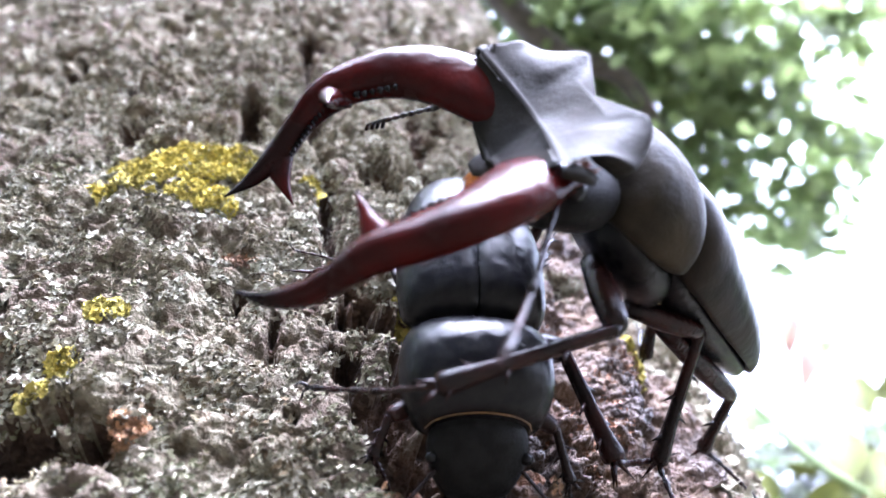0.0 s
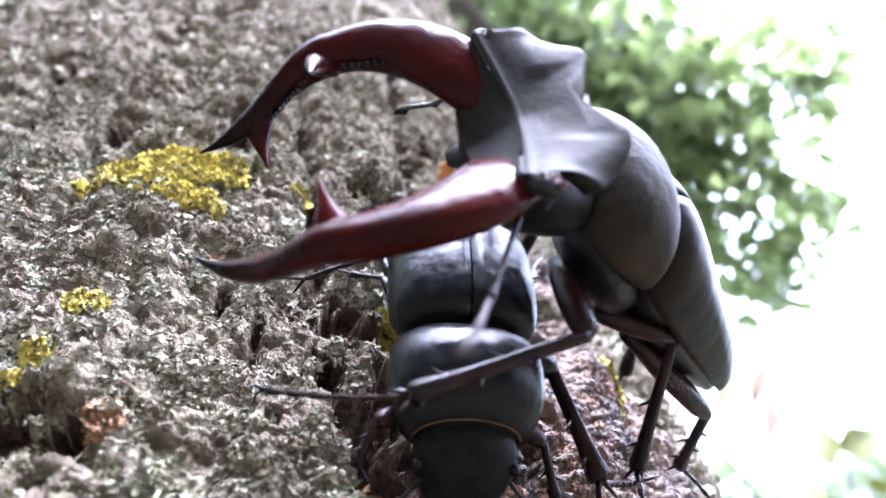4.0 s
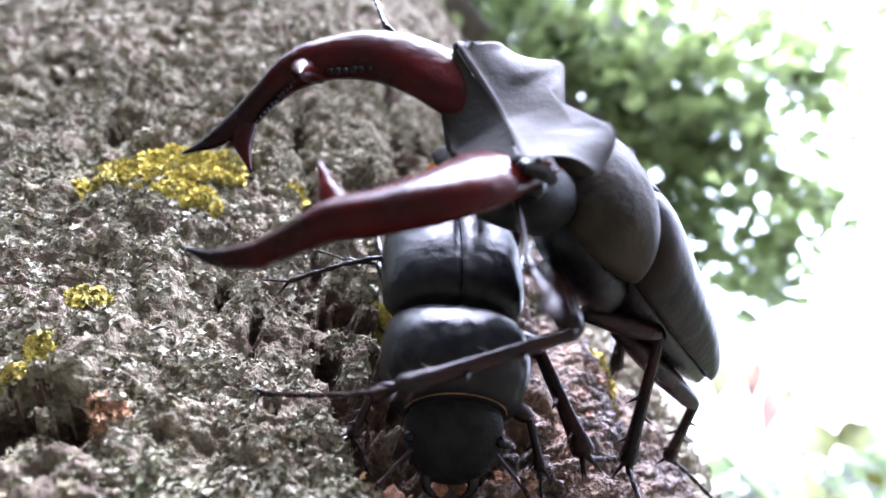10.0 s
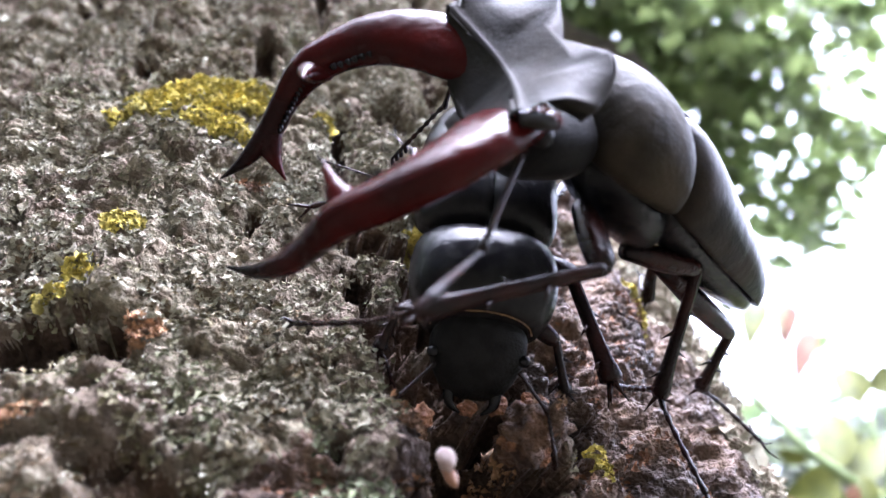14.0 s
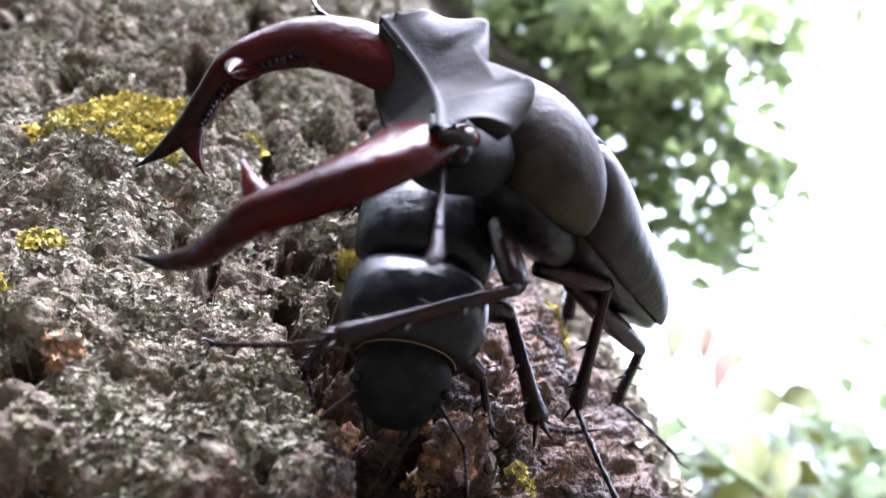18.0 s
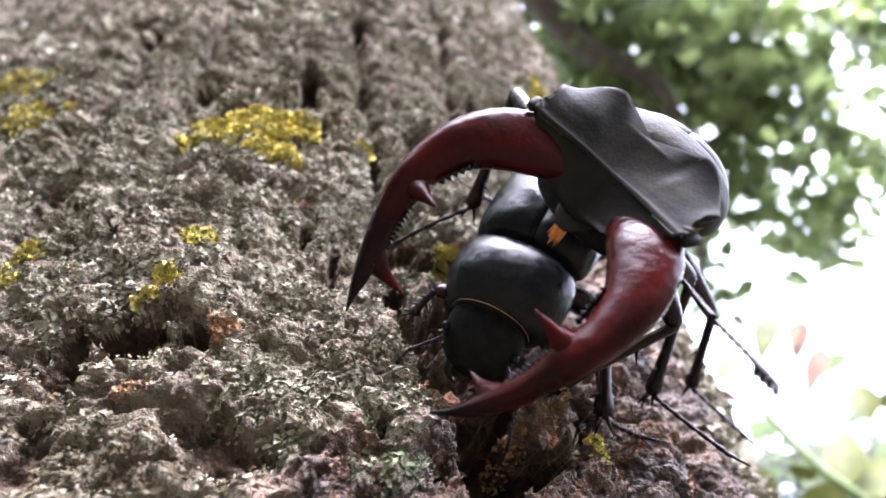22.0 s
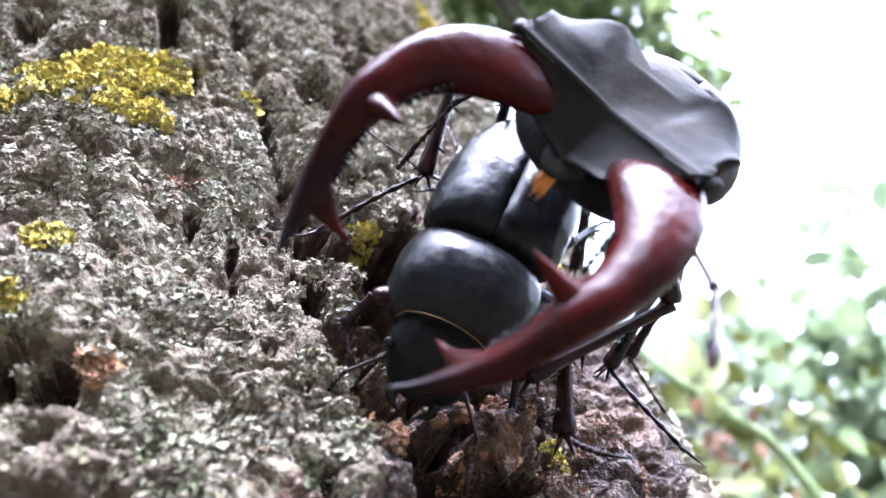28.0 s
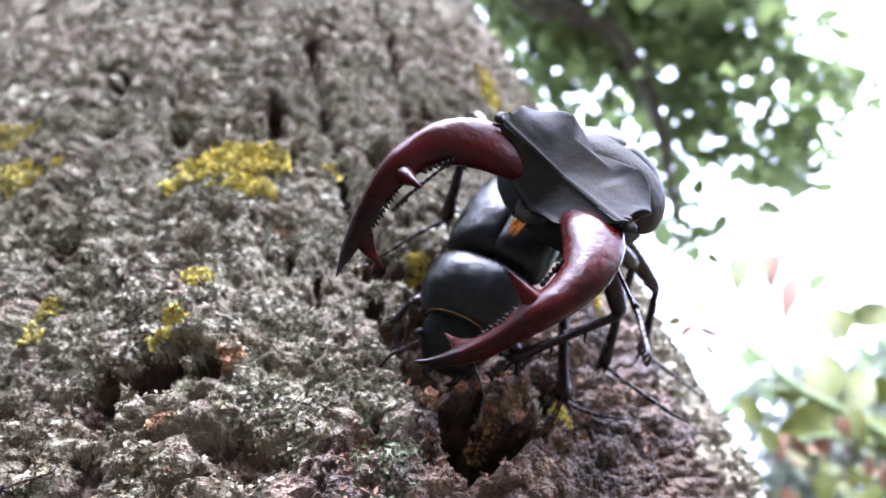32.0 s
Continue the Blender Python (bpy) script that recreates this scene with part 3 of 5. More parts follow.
crown = leaf_cloud("crown", [(0.50, 0.52, 1.45, 0.20), (0.62, 0.55, 1.40, 0.22), (0.52, 0.64, 1.33, 0.14), (0.75, 0.62, 1.30, 0.18), (0.86, 0.56, 1.35, 0.22),
                             (0.98, 0.60, 1.28, 0.14), (1.12, 0.66, 1.19, 0.10), (0.86, 0.72, 1.20, 0.13), (0.76, 0.80, 1.14, 0.10),
                             (0.98, 0.78, 1.11, 0.10), (0.92, 0.45, 1.42, 0.25), (0.70, 0.42, 1.50, 0.25), (0.45, 0.36, 1.58, 0.25), (0.74, 0.90, 1.02, 0.07),
                             (1.06, 0.75, 1.14, 0.08), (0.30, 0.30, 1.60, 0.25), (1.2, 0.40, 1.45, 0.14), (0.97, 0.75, 1.0, 0.07),
                             (1.22, 0.70, 1.22, 0.06)], 4700, 0.054, LEAF, 3)
crown.parent = tree
tagged(crown, "many small fresh green leaves with white sky between", kind="stuff")


def leaf_piece(parent, stalk, tip, width, mat, bend=0.12, label=""):
    """One broad leaf with a folded midrib, from its stalk to its tip (cm)."""
    a, b = Vector(stalk), Vector(tip)
    way = b - a
    size = way.length
    way.normalize()
    side = way.cross(Vector((-0.6, -0.62, -0.42))).normalized()
    nor = side.cross(way)
    bm = bmesh.new()
    rows = []
    for k in range(9):
        u = k / 8
        w = 0.02 + 1.1 * width * max(0.0, math.sin(math.pi * u ** 0.8)) ** 0.9 * (1 - 0.25 * u)
        mid = a + way * size * u - nor * bend * size * (u - 0.5) ** 2 * 2
        rows.append([bm.verts.new(mid + side * w * s + nor * abs(s) * w * 0.25) for s in (-1, -0.55, 0, 0.55, 1)])
    for p, q in zip(rows, rows[1:]):
        for k in range(4):
            bm.faces.new((p[k], p[k + 1], q[k + 1], q[k]))
    return part("leaf", bm, mat, parent, label)


shrub = tagged(new("shrub"), "thin green shrub with broad green and reddish leaves", "shrub")
bm = tube(bmesh.new(), [(70, 62, -104, 1.0, 1.0), (62, 56, -40, 0.9, 0.9), (49, 46, 10, 0.6, 0.6), (41.0, 41.5, 18.2, 0.5, 0.5), (36.1, 40.3, 22.9, 0.42, 0.42),
                        (34.3, 40.2, 28.0, 0.34, 0.34), (32.2, 40, 32.2, 0.24, 0.24), (29.8, 40, 32.6, 0.12, 0.12)], 5, 8)
part("stem", bm, STEM, shrub)
for way in ([(36.1, 40.3, 22.9, 0.16, 0.16), (33, 40.2, 23.8, 0.13, 0.13), (29.1, 40, 24.1, 0.08, 0.08)], [(41.0, 41.5, 18.2, 0.2, 0.2), (36, 40.6, 18.6, 0.15, 0.15), (31.5, 40, 18.4, 0.08, 0.08)],
            [(41.0, 41.5, 18.4, 0.2, 0.2), (42.5, 40.6, 23, 0.16, 0.16), (44.0, 40, 28.0, 0.1, 0.1)], [(34.3, 40.2, 28.0, 0.14, 0.14), (38.5, 39.8, 34, 0.1, 0.1), (43.8, 39.8, 40.6, 0.06, 0.06)],
            [(32.2, 40, 32.2, 0.12, 0.12), (35.5, 39.8, 37.0, 0.09, 0.09), (40.5, 39.8, 41.4, 0.05, 0.05)]):
    part("twig", tube(bmesh.new(), way, 4, 6), STEM, shrub)
for stalk, tip, width, mat in [((40.8, 40.0, 41.2), (36.8, 40.6, 35.1), 1.3, SHRUB), ((43.7, 40.0, 40.5), (40.5, 40.6, 35.0), 1.1, AUTUMN), ((44.2, 40.0, 36.9), (39.2, 40.6, 30.6), 1.0, AUTUMN),
                               ((43.2, 40.0, 27.5), (45.3, 40.6, 32.6), 1.5, SHRUB), ((45.4, 40.0, 29.0), (51.5, 40.6, 31.1), 1.4, SHRUB), ((37.3, 40.0, 21.3), (41.0, 40.6, 27.6), 1.6, SHRUB),
                               ((38.1, 40.0, 20.1), (44.1, 40.6, 24.6), 1.4, SHRUB), ((37.1, 40.0, 20.2), (31.9, 40.6, 19.5), 1.5, SHRUB), ((30.6, 40.0, 20.3), (30.8, 40.6, 23.7), 0.9, SHRUB),
                               ((30.6, 40.0, 17.8), (30.7, 40.6, 20.6), 0.8, SHRUB), ((38.9, 40.0, 20.6), (38.0, 40.6, 17.0), 0.9, SHRUB), ((30.6, 40.0, 31.8), (28.2, 40.6, 30.6), 0.5, AUTUMN),
                               ((30.4, 40.0, 31.4), (32.9, 40.6, 29.8), 0.45, AUTUMN), ((30.0, 40.0, 29.6), (31.2, 40.6, 27.3), 0.4, AUTUMN), ((32.0, 40.0, 19.2), (30.4, 40.6, 17.0), 0.5, AUTUMN),
                               ((32.1, 40.0, 18.9), (33.0, 40.6, 16.9), 0.5, AUTUMN), ((37.5, 40.0, 19.8), (37.2, 40.6, 18.0), 0.5, AUTUMN), ((31.2, 40.0, 32.4), (35.0, 40.6, 36.4), 0.9, SHRUB),
                               ((29.8, 40.0, 32.6), (27.9, 40.6, 32.6), 0.6, SHRUB), ((36.5, 40.0, 41.2), (37.5, 40.6, 39.4), 0.6, SHRUB), ((42.6, 41.6, 24.0), (46.8, 43.0, 22.0), 1.2, SHRUB),
                               ((41.0, 42.0, 18.4), (43.6, 43.2, 16.0), 1.1, SHRUB), ((34.6, 42.0, 16.4), (33.4, 43.0, 14.0), 0.9, SHRUB)]:
    leaf_piece(shrub, stalk, tip, width, mat, label="reddish-brown young leaf" if mat is AUTUMN else "")
THICKET = [(1.27 + 0.06 * (k % 6) + 0.01 * (k // 6), 1.78 - 0.045 * (k % 6) + 0.06 * (k // 6), 1.16 - 0.02 * (k % 6) - 0.11 * (k // 6), 0.07 + 0.02 * (k // 6)) for k in range(24)]
bush = leaf_cloud("bush_leaves", [(0.46, 0.58, 0.20, 0.10), (0.56, 0.60, 0.14, 0.12), (0.44, 0.62, 0.10, 0.12), (0.62, 0.62, 0.22, 0.12), (0.52, 0.70, 0.02, 0.16), (0.70, 0.72, 0.10, 0.18),
                                  (0.40, 0.66, -0.02, 0.14), (0.8, 0.8, -0.15, 0.3), (0.50, 0.60, 0.27, 0.09), (0.56, 0.60, 0.28, 0.10), (0.46, 0.60, 0.25, 0.09), (0.62, 0.62, 0.27, 0.12),
                                  (0.70, 0.92, 0.38, 0.14), (0.82, 0.92, 0.36, 0.16), (0.94, 0.92, 0.34, 0.16), (0.60, 0.90, 0.30, 0.14), (0.72, 0.90, 0.24, 0.16), (0.86, 0.90, 0.22, 0.18), (0.74, 0.66, 0.24, 0.14)],
                  420, 0.034, SHRUB, 8)
tagged(bush, "tangled pale green undergrowth behind the trunk", "bush", kind="stuff")
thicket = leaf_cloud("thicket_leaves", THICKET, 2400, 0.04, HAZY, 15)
tagged(thicket, "thicket with distance haze put into its pale grey-green leaf colour", "bush", kind="stuff")
fallen = leaf_cloud("bush_leaves", [(0.46, 0.57, 0.25, 0.07), (0.55, 0.60, 0.23, 0.09), (0.62, 0.60, 0.25, 0.1), (0.75, 0.90, 0.34, 0.14)], 50, 0.026, AUTUMN, 11)
tagged(fallen, "scattered orange leaves in the undergrowth", "bush", kind="stuff")
woods = leaf_cloud("far_woods", [(8.0 * math.sin(a * 0.3), 14.0, 1.0, 2.4) for a in range(-6, 7)] + [(15.0, a * 3.0, 0.8, 2.2) for a in range(-4, 5)]
                   # this arc stands unseen behind the camera, added to hold back sky light
                   + [(7.0 * math.sin(b * 0.22), -7.0 * math.cos(b * 0.22), h, 2.2) for b in range(-8, 4) for h in (0.5, 2.2, 3.6)]
                   + [(6.2 + 0.9 * a, 7.2 - 0.75 * a, h, 1.5) for a in range(-4, 6) for h in (0.2, 1.6, 2.8, 3.7)], 20000, 0.48, WOODS, 9)
tagged(woods, "dim green trees round the clearing, with unseen ones added to block sky light", "woods", kind="stuff")
# out-of-view leaves added overhead to cut the light from above
overhead = leaf_cloud("shading_crown", [(-1.2 + 0.6 * a, -1.6 + 0.7 * b, 2.7 + 0.3 * math.sin(a * 3 + b), 0.6) for a in range(-3, 3) for b in range(1, 5)], 3500, 0.16, LEAF, 10)
overhead.parent = tree
tagged(overhead, "unseen leaf mass added high above to shade the trunk", kind="stuff")


# ---- beetles ----
def mirrored(rows, side):
    return [(r[0], r[1] * side, *r[2:]) for r in rows]


def shell(bm, stations, side, top=14, thick=0.035):
    """Half a wing case: stations (x, middle height, half width, rise, drop); from the seam round to the rim."""
    outer, inner = [], []
    for st in spline(stations, 4):
        x, zc, w, rise, drop = st
        ro, ri = [], []
        for k in range(top + 1):
            t = k / top * 1.66
            for lst, q in ((ro, 1.0), (ri, 1 - thick / max(w, 0.1))):
                c, s = math.cos(t), math.sin(t)
                y = 0.008 + w * q * (abs(s) ** 0.85)
                z = zc + (rise if c > 0 else drop) * q * math.copysign(abs(c) ** 0.9, c)
                lst.append(Vector((x, y * side, z)))
        outer.append(ro)
        inner.append(ri)
    loops = [o + i[::-1] for o, i in zip(outer, inner)]
    rings(bm, loops)


def barrel(bm, stations, n=24, power=2.3, steps=4, lip=0.0):
    """A closed body along x: stations (x, middle height, half width, rise, drop)."""
    loops = []
    for st in spline(stations, steps):
        x, zc, w, rise, drop = st
        loop = []
        for k in range(n):
            t = 6.2832 * k / n
            c, s = math.cos(t), math.sin(t)
            y = w * math.copysign(abs(c) ** (2 / power), c)
            z = zc + (rise if s > 0 else drop) * math.copysign(abs(s) ** (2 / power), s)
            loop.append(Vector((x, y, z + lip * max(0, abs(y / max(w, 0.01)) - 0.8) * 5)))
        loops.append(loop)
    rings(bm, loops)


def leg_parts(parent, hip, knee, ankle, claw, thick, spines=4, name="femur"):
    """A jointed leg in the thing's space, its origin at the hip: femur > tibia, tarsus."""
    h = Vector(hip)
    k, a, c = Vector(knee) - h, Vector(ankle) - h, Vector(claw) - h
    bend = k.cross(a - k)
    flat = bend.normalized() if bend.length > 1e-4 else Vector((0, 0, 1))
    bm = bmesh.new()
    t = thick
    mid = k * 0.5
    tube(bm, [(0, 0, 0, t * 0.7, t * 0.8), (*mid, t, t * 1.15), (*(k * 0.88), t * 0.85, t), (*k, t * 0.55, t * 0.6)], 3, 10, flat)
    femur = part(name, bm, LEGS, parent)
    femur.location = h * CM
    bm = bmesh.new()
    way = (a - k).normalized()
    out = flat.cross(way).normalized()
    tube(bm, [(*k, t * 0.5, t * 0.5), (*k.lerp(a, 0.15), t * 0.45, t * 0.5), (*k.lerp(a, 0.7), t * 0.5, t * 0.6), (*k.lerp(a, 0.95), t * 0.75, t * 0.85),
              (*a, t * 0.5, t * 0.5)], 3, 8, flat)
    part("tibia", bm, LEGS, femur)
    thorns = []
    for s in range(spines):
        q = k.lerp(a, 0.3 + 0.62 * s / max(1, spines - 1))
        d = out if s % 2 else -out
        thorns.append((q, q + d * t * 1.5 + way * t * 0.9, t * 0.26))
    for d in (out, -out, flat):
        thorns.append((k.lerp(a, 0.95), a + d * t * 1.1 + way * t * 1.5, t * 0.28))
    for foot, tip, thick2 in thorns:
        bm = bmesh.new()
        cone(bm, foot, tip, thick2, 5)
        part("spine", bm, LEGS, femur)
    bm = bmesh.new()
    path = [Vector(p) for p in spline([a, a.lerp(c, 0.33) + flat * t * 0.4, a.lerp(c, 0.68) + flat * t * 0.3, c], 2)]
    rows = []
    for p, q in zip(path, path[1:]):
        rows += [(*p, t * 0.15, t * 0.15), (*p.lerp(q, 0.72), t * 0.27, t * 0.27)]
    tube(bm, rows + [(*c, t * 0.14, t * 0.14)], 2, 7, flat)
    part("tarsus", bm, LEGS, femur)
    end = (Vector(path[-1]) - Vector(path[-2])).normalized()
    for d in (1, -1):
        bm = bmesh.new()
        tip = c + end * t * 1.1 + flat * t * 0.9 * d
        tube(bm, [(*c, t * 0.16, t * 0.16), (*(c + end * t * 0.9 + flat * t * 0.5 * d), t * 0.12, t * 0.12), (*(tip + end * t * 0.3 - out * t * 0.6), 0.006, 0.006)],
             2, 5, out)
        part("claw", bm, LEGS, femur)
    return femur


def antenna_parts(parent, root, thick=0.034, stalk_size=1.0, club_size=1.15):
    """A feeler in two pieces that lie along +x: a slender stalk, then beads with a comb of four plates at the end."""
    bm = bmesh.new()
    q = stalk_size
    tube(bm, [(0, 0, 0, thick, thick), (q * 0.25, 0, 0, thick * 0.75, thick * 0.75), (q * 0.8, 0, 0, thick * 0.75, thick * 0.75), (q, 0, 0, thick * 1.2, thick * 1.2)], 3, 7)
    stalk = part("antenna", bm, LEGS, parent)
    stalk.location = Vector(root) * CM
    bm = bmesh.new()
    q, rows = club_size, []
    for k in range(6):
        rows += [(q * k * 0.115, 0, 0, thick * 0.45, thick * 0.45), (q * (k * 0.115 + 0.07), 0, 0, thick * 0.95, thick * 0.95)]
    tube(bm, rows + [(q * 0.96, 0, 0, thick * 0.5, thick * 0.5)], 2, 7)
    for k in range(4):
        x = q * (0.69 + 0.085 * k)
        tube(bm, [(x, 0, 0, thick * 0.7, thick * 0.5), (x + 0.03, 0, -0.05, thick * 0.95, thick * 0.5), (x + 0.05, 0, -0.08 + 0.008 * k, thick * 0.6, thick * 0.4)], 2, 7, (1, 0, 0))
    club = part("antenna_club", bm, LEGS, parent)
    club.location = stalk.location + Vector((stalk_size * CM, 0, 0))
    return stalk, club


male = tagged(new("stag_beetle"), "large male stag beetle with antler-like chestnut jaws standing over another", "beetle", "stag beetles")
REST = placed((-0.93, -0.30, -0.19), (0.30, -0.95, 0.04), (0.79, -1.15, -0.54))


def in_male(p):
    """A place in centimetres, seen from the male at rest."""
    return tuple((REST.inverted() @ (Vector(p) * CM)) / CM)


MALE_LEGS = [
    ((-0.6, 0.6, -0.3), (2.28, -0.4, -0.98), (2.15, 1.1, -1.52), (2.19, 1.0, -2.77)),
    ((-1.3, 0.5, -0.5), (3.28, 0.9, -0.72), (3.39, 2.1, -0.62), (4.32, 2.7, -1.08)),
    ((0.2, 0.6, 0.1), (0.73, -1.35, -2.03), (-0.82, -1.15, -2.33), (-1.87, -0.15, -1.54)),
    ((0.2, -0.6, 0.1), (0.5, -0.9, 1.65), (-0.54, -0.35, 0.55), (-1.85, -0.12, 0.5)),
    ((-0.6, -0.6, -0.3), (1.3, -1.2, 1.2), (1.2, 0.5, 1.5), (0.9, 0.75, 2.2)),
    ((-1.3, -0.5, -0.5), (2.9, 0.2, 1.2), (3.2, 2.0, 1.0), (3.5, 2.3, 1.9)),
]


FEELER_ROOTS = (Vector((1.22, 0.86, 0.72)), Vector((1.22, -0.86, 0.72)))


def male_beetle():
    case = [(-3.76, -1.21, 0.03, 0.03, 0.03), (-3.60, -1.10, 0.24, 0.12, 0.08), (-3.15, -0.82, 0.56, 0.35, 0.20), (-2.4, -0.44, 0.80, 0.53, 0.30), (-1.6, -0.08, 0.88, 0.69, 0.32),
            (-1.05, 0.18, 0.88, 0.76, 0.30), (-0.80, 0.28, 0.84, 0.68, 0.26), (-0.68, 0.33, 0.72, 0.52, 0.2)]
    for side in (1, -1):
        bm = bmesh.new()
        shell(bm, case, side)
        part("wing_case", bm, ELYTRA, male, "smooth dark brown-black wing case")
    bm = bmesh.new()
    barrel(bm, [(x, z - 0.10, w * 0.85, r * 0.5, d * 1.35) for x, z, w, r, d in case[1:]])
    part("abdomen", bm, CHITIN, male)
    bm = bmesh.new()
    barrel(bm, [(-0.62, 0.42, 0.72, 0.46, 0.2), (-0.56, 0.46, 0.90, 0.62, 0.24), (-0.35, 0.54, 0.97, 0.68, 0.28), (-0.05, 0.62, 0.95, 0.64, 0.28), (0.16, 0.68, 0.88, 0.54, 0.25),
                (0.28, 0.70, 0.74, 0.42, 0.22), (0.34, 0.72, 0.5, 0.28, 0.18)], 36, 2.2)
    part("pronotum", bm, THORAX, male, "broad dull black thorax shield")
    bm = bmesh.new()
    tube(bm, [(-0.74, 0.0, 0.93, 0.16, 0.03), (-0.67, 0.0, 0.91, 0.40, 0.05), (-0.60, 0.0, 0.87, 0.34, 0.03)], 2, 10, (0, 0, 1))
    part("hair_fringe", bm, HAIR, male, "thin golden hair fringe")
    # head: a thin dished plate with raised rear lobes, a steep front and a capsule under it
    bm = bmesh.new()

    def step(q, lo, hi):
        q = min(1, max(0, (q - lo) / (hi - lo)))
        return q * q * (3 - 2 * q)

    def plate(u, v):
        q = abs(u)
        if v < 0:
            top, foot = Vector((1.20 + 0.30 * q ** 1.5, u * 0.93, 0.97 + 0.08 * q)), Vector((1.42 + 0.06 * q, u * 0.36, 0.44 + 0.14 * q))
            top += Vector((-0.03, 0, -0.03)) * math.sin(-v * math.pi)
            return top.lerp(foot, -v)
        lobe, back = step(q, 0.34, 0.52), v ** 2.4
        w = float(np.interp(v, (0, 0.12, 0.3, 0.5, 0.75, 0.9, 1.0), (0.93, 0.97, 0.95, 0.97, 1.02, 1.02, 1.0)))
        x0, z0 = 1.20 + 0.30 * q ** 1.5, 0.97 + 0.08 * q
        x = x0 + (0.84 - x0) * v - 0.17 * lobe * step(v, 0.5, 1.0) + 0.22 * max(0.0, (q - 0.5) / 0.5) ** 2.5 * step(v, 0.5, 1.0)
        z = z0 + (1.34 - z0) * v - 0.14 * q * v ** 3 * step(q, 0.5, 1.0) + 0.19 * lobe * back * (1 - max(0.0, (q - 0.5) / 0.5) ** 2.5) + 0.07 * q * q * math.sin(math.pi * v ** 0.8)
        # slightly dished in the middle, with a thin rim turned up along the sides and the front
        z -= 0.03 * math.sin(math.pi * v) * (1 - q * q)
        z += 0.03 * step(q, 0.88, 1.0) * step(v, 0.25, 0.6) + 0.025 * math.exp(-(v / 0.06) ** 2)
        return Vector((x, u * w, z))

    us = [k / 22 - 1 for k in range(45)]
    vs = [-1, -0.75, -0.5, -0.25, -0.08, -0.02, 0.02] + [0.06 + 0.94 * k / 24 for k in range(25)]
    top = [[plate(u, v) for u in us] for v in vs]
    low = [[p + Vector((0.02 if v >= 0 else -0.10, -0.09 * u, (-0.055 - 0.10 * step(abs(u), 0.86, 1.0) * step(v, 0.35, 0.6)) if v >= 0 else 0)) for p, u in zip(row, us)] for row, v in zip(top, vs)]
    rings(bm, [t + l[::-1] for t, l in zip(top, low)])
    skull = part("head", bm, MATT, male, "wide dull black dished head with raised lobes")
    # capsule under the plate: darker black than the plate, its shade in the colour
    bm = bmesh.new()
    barrel(bm, [(0.30, 0.60, 0.50, 0.20, 0.30), (0.50, 0.68, 0.72, 0.30, 0.48), (0.9, 0.66, 0.80, 0.28, 0.50), (1.08, 0.54, 0.74, 0.22, 0.36), (1.20, 0.46, 0.50, 0.10, 0.24),
                (1.28, 0.42, 0.2, 0.04, 0.1)], 20)
    part("cheek", bm, HEAD, skull, "black underside of the head, coloured darker in place of shade")
    bm = bmesh.new()
    tube(bm, [(1.30, 0, 0.46, 0.22, 0.07), (1.42, 0, 0.40, 0.16, 0.05), (1.50, 0, 0.34, 0.08, 0.03)], 3, 12)
    part("upper_lip", bm, MATT, skull)
    bm = bmesh.new()
    for k in range(30):
        a = random.uniform(-0.07, 0.07)
        cone(bm, (1.42, a, 0.34), (1.42 + random.uniform(-0.04, 0.08), a * 1.3, random.uniform(0.06, 0.18)), 0.016, 5)
    tagged(part("mouth_brush", bm, ORANGE, skull, "orange hairy mouth brush"), kind="stuff")
    for side in (1, -1):
        bm = bmesh.new()
        bmesh.ops.create_uvsphere(bm, u_segments=16, v_segments=10, radius=0.11)
        bmesh.ops.translate(bm, vec=(1.10, side * 0.80, 0.84), verts=bm.verts)
        part("eye", bm, CHITIN, skull, "shiny black eye")
        bm = bmesh.new()
        tube(bm, mirrored([(1.16, 0.95, 1.04, 0.06, 0.05), (1.32, 1.0, 1.07, 0.09, 0.06), (1.45, 0.98, 1.03, 0.05, 0.04)], side), 3, 8)
        part("brow_knob", bm, MATT, skull)
        bm = bmesh.new()
        for k in range(34):
            p = Vector((1.17 + 0.005 * k, side * (0.90 + 0.06 * math.sin(k * 2.3)), 1.06 + 0.03 * math.sin(k * 1.7)))
            cone(bm, p, p + Vector((random.uniform(-0.05, 0.05), side * random.uniform(-0.03, 0.06), random.uniform(0.05, 0.10))), 0.011, 4)
        tagged(part("bristle_tuft", bm, BRISTLE, skull, "tuft of short rusty bristles"), kind="stuff")
        # jaw: a broad flat root, an arch with an inner tooth, a webbed fork at the end
        bm = bmesh.new()
        tube(bm, mirrored([(1.04, 0.46, 0.80, 0.30, 0.12), (1.38, 0.68, 0.79, 0.35, 0.15), (1.68, 0.92, 0.71, 0.33, 0.165), (2.00, 1.09, 0.55, 0.27, 0.175), (2.32, 1.15, 0.31, 0.205, 0.165),
                           (2.56, 1.11, 0.07, 0.18, 0.155), (2.70, 1.05, -0.24, 0.13, 0.12), (2.80, 0.95, -0.53, 0.12, 0.11), (2.97, 0.81, -0.78, 0.075, 0.075), (3.10, 0.71, -0.88, 0.035, 0.035),
                           (3.215, 0.616, -0.942, 0.008, 0.008)], side), 6, 18, (0.35, -0.45 * side, 1), 2.3)
        tube(bm, mirrored([(2.47, 1.10, 0.12, 0.19, 0.13), (2.57, 0.96, 0.14, 0.125, 0.10), (2.63, 0.83, 0.18, 0.06, 0.06), (2.66, 0.73, 0.205, 0.032, 0.034), (2.685, 0.643, 0.233, 0.005, 0.005)], side),
             4, 10, (0.35, 0, 1))
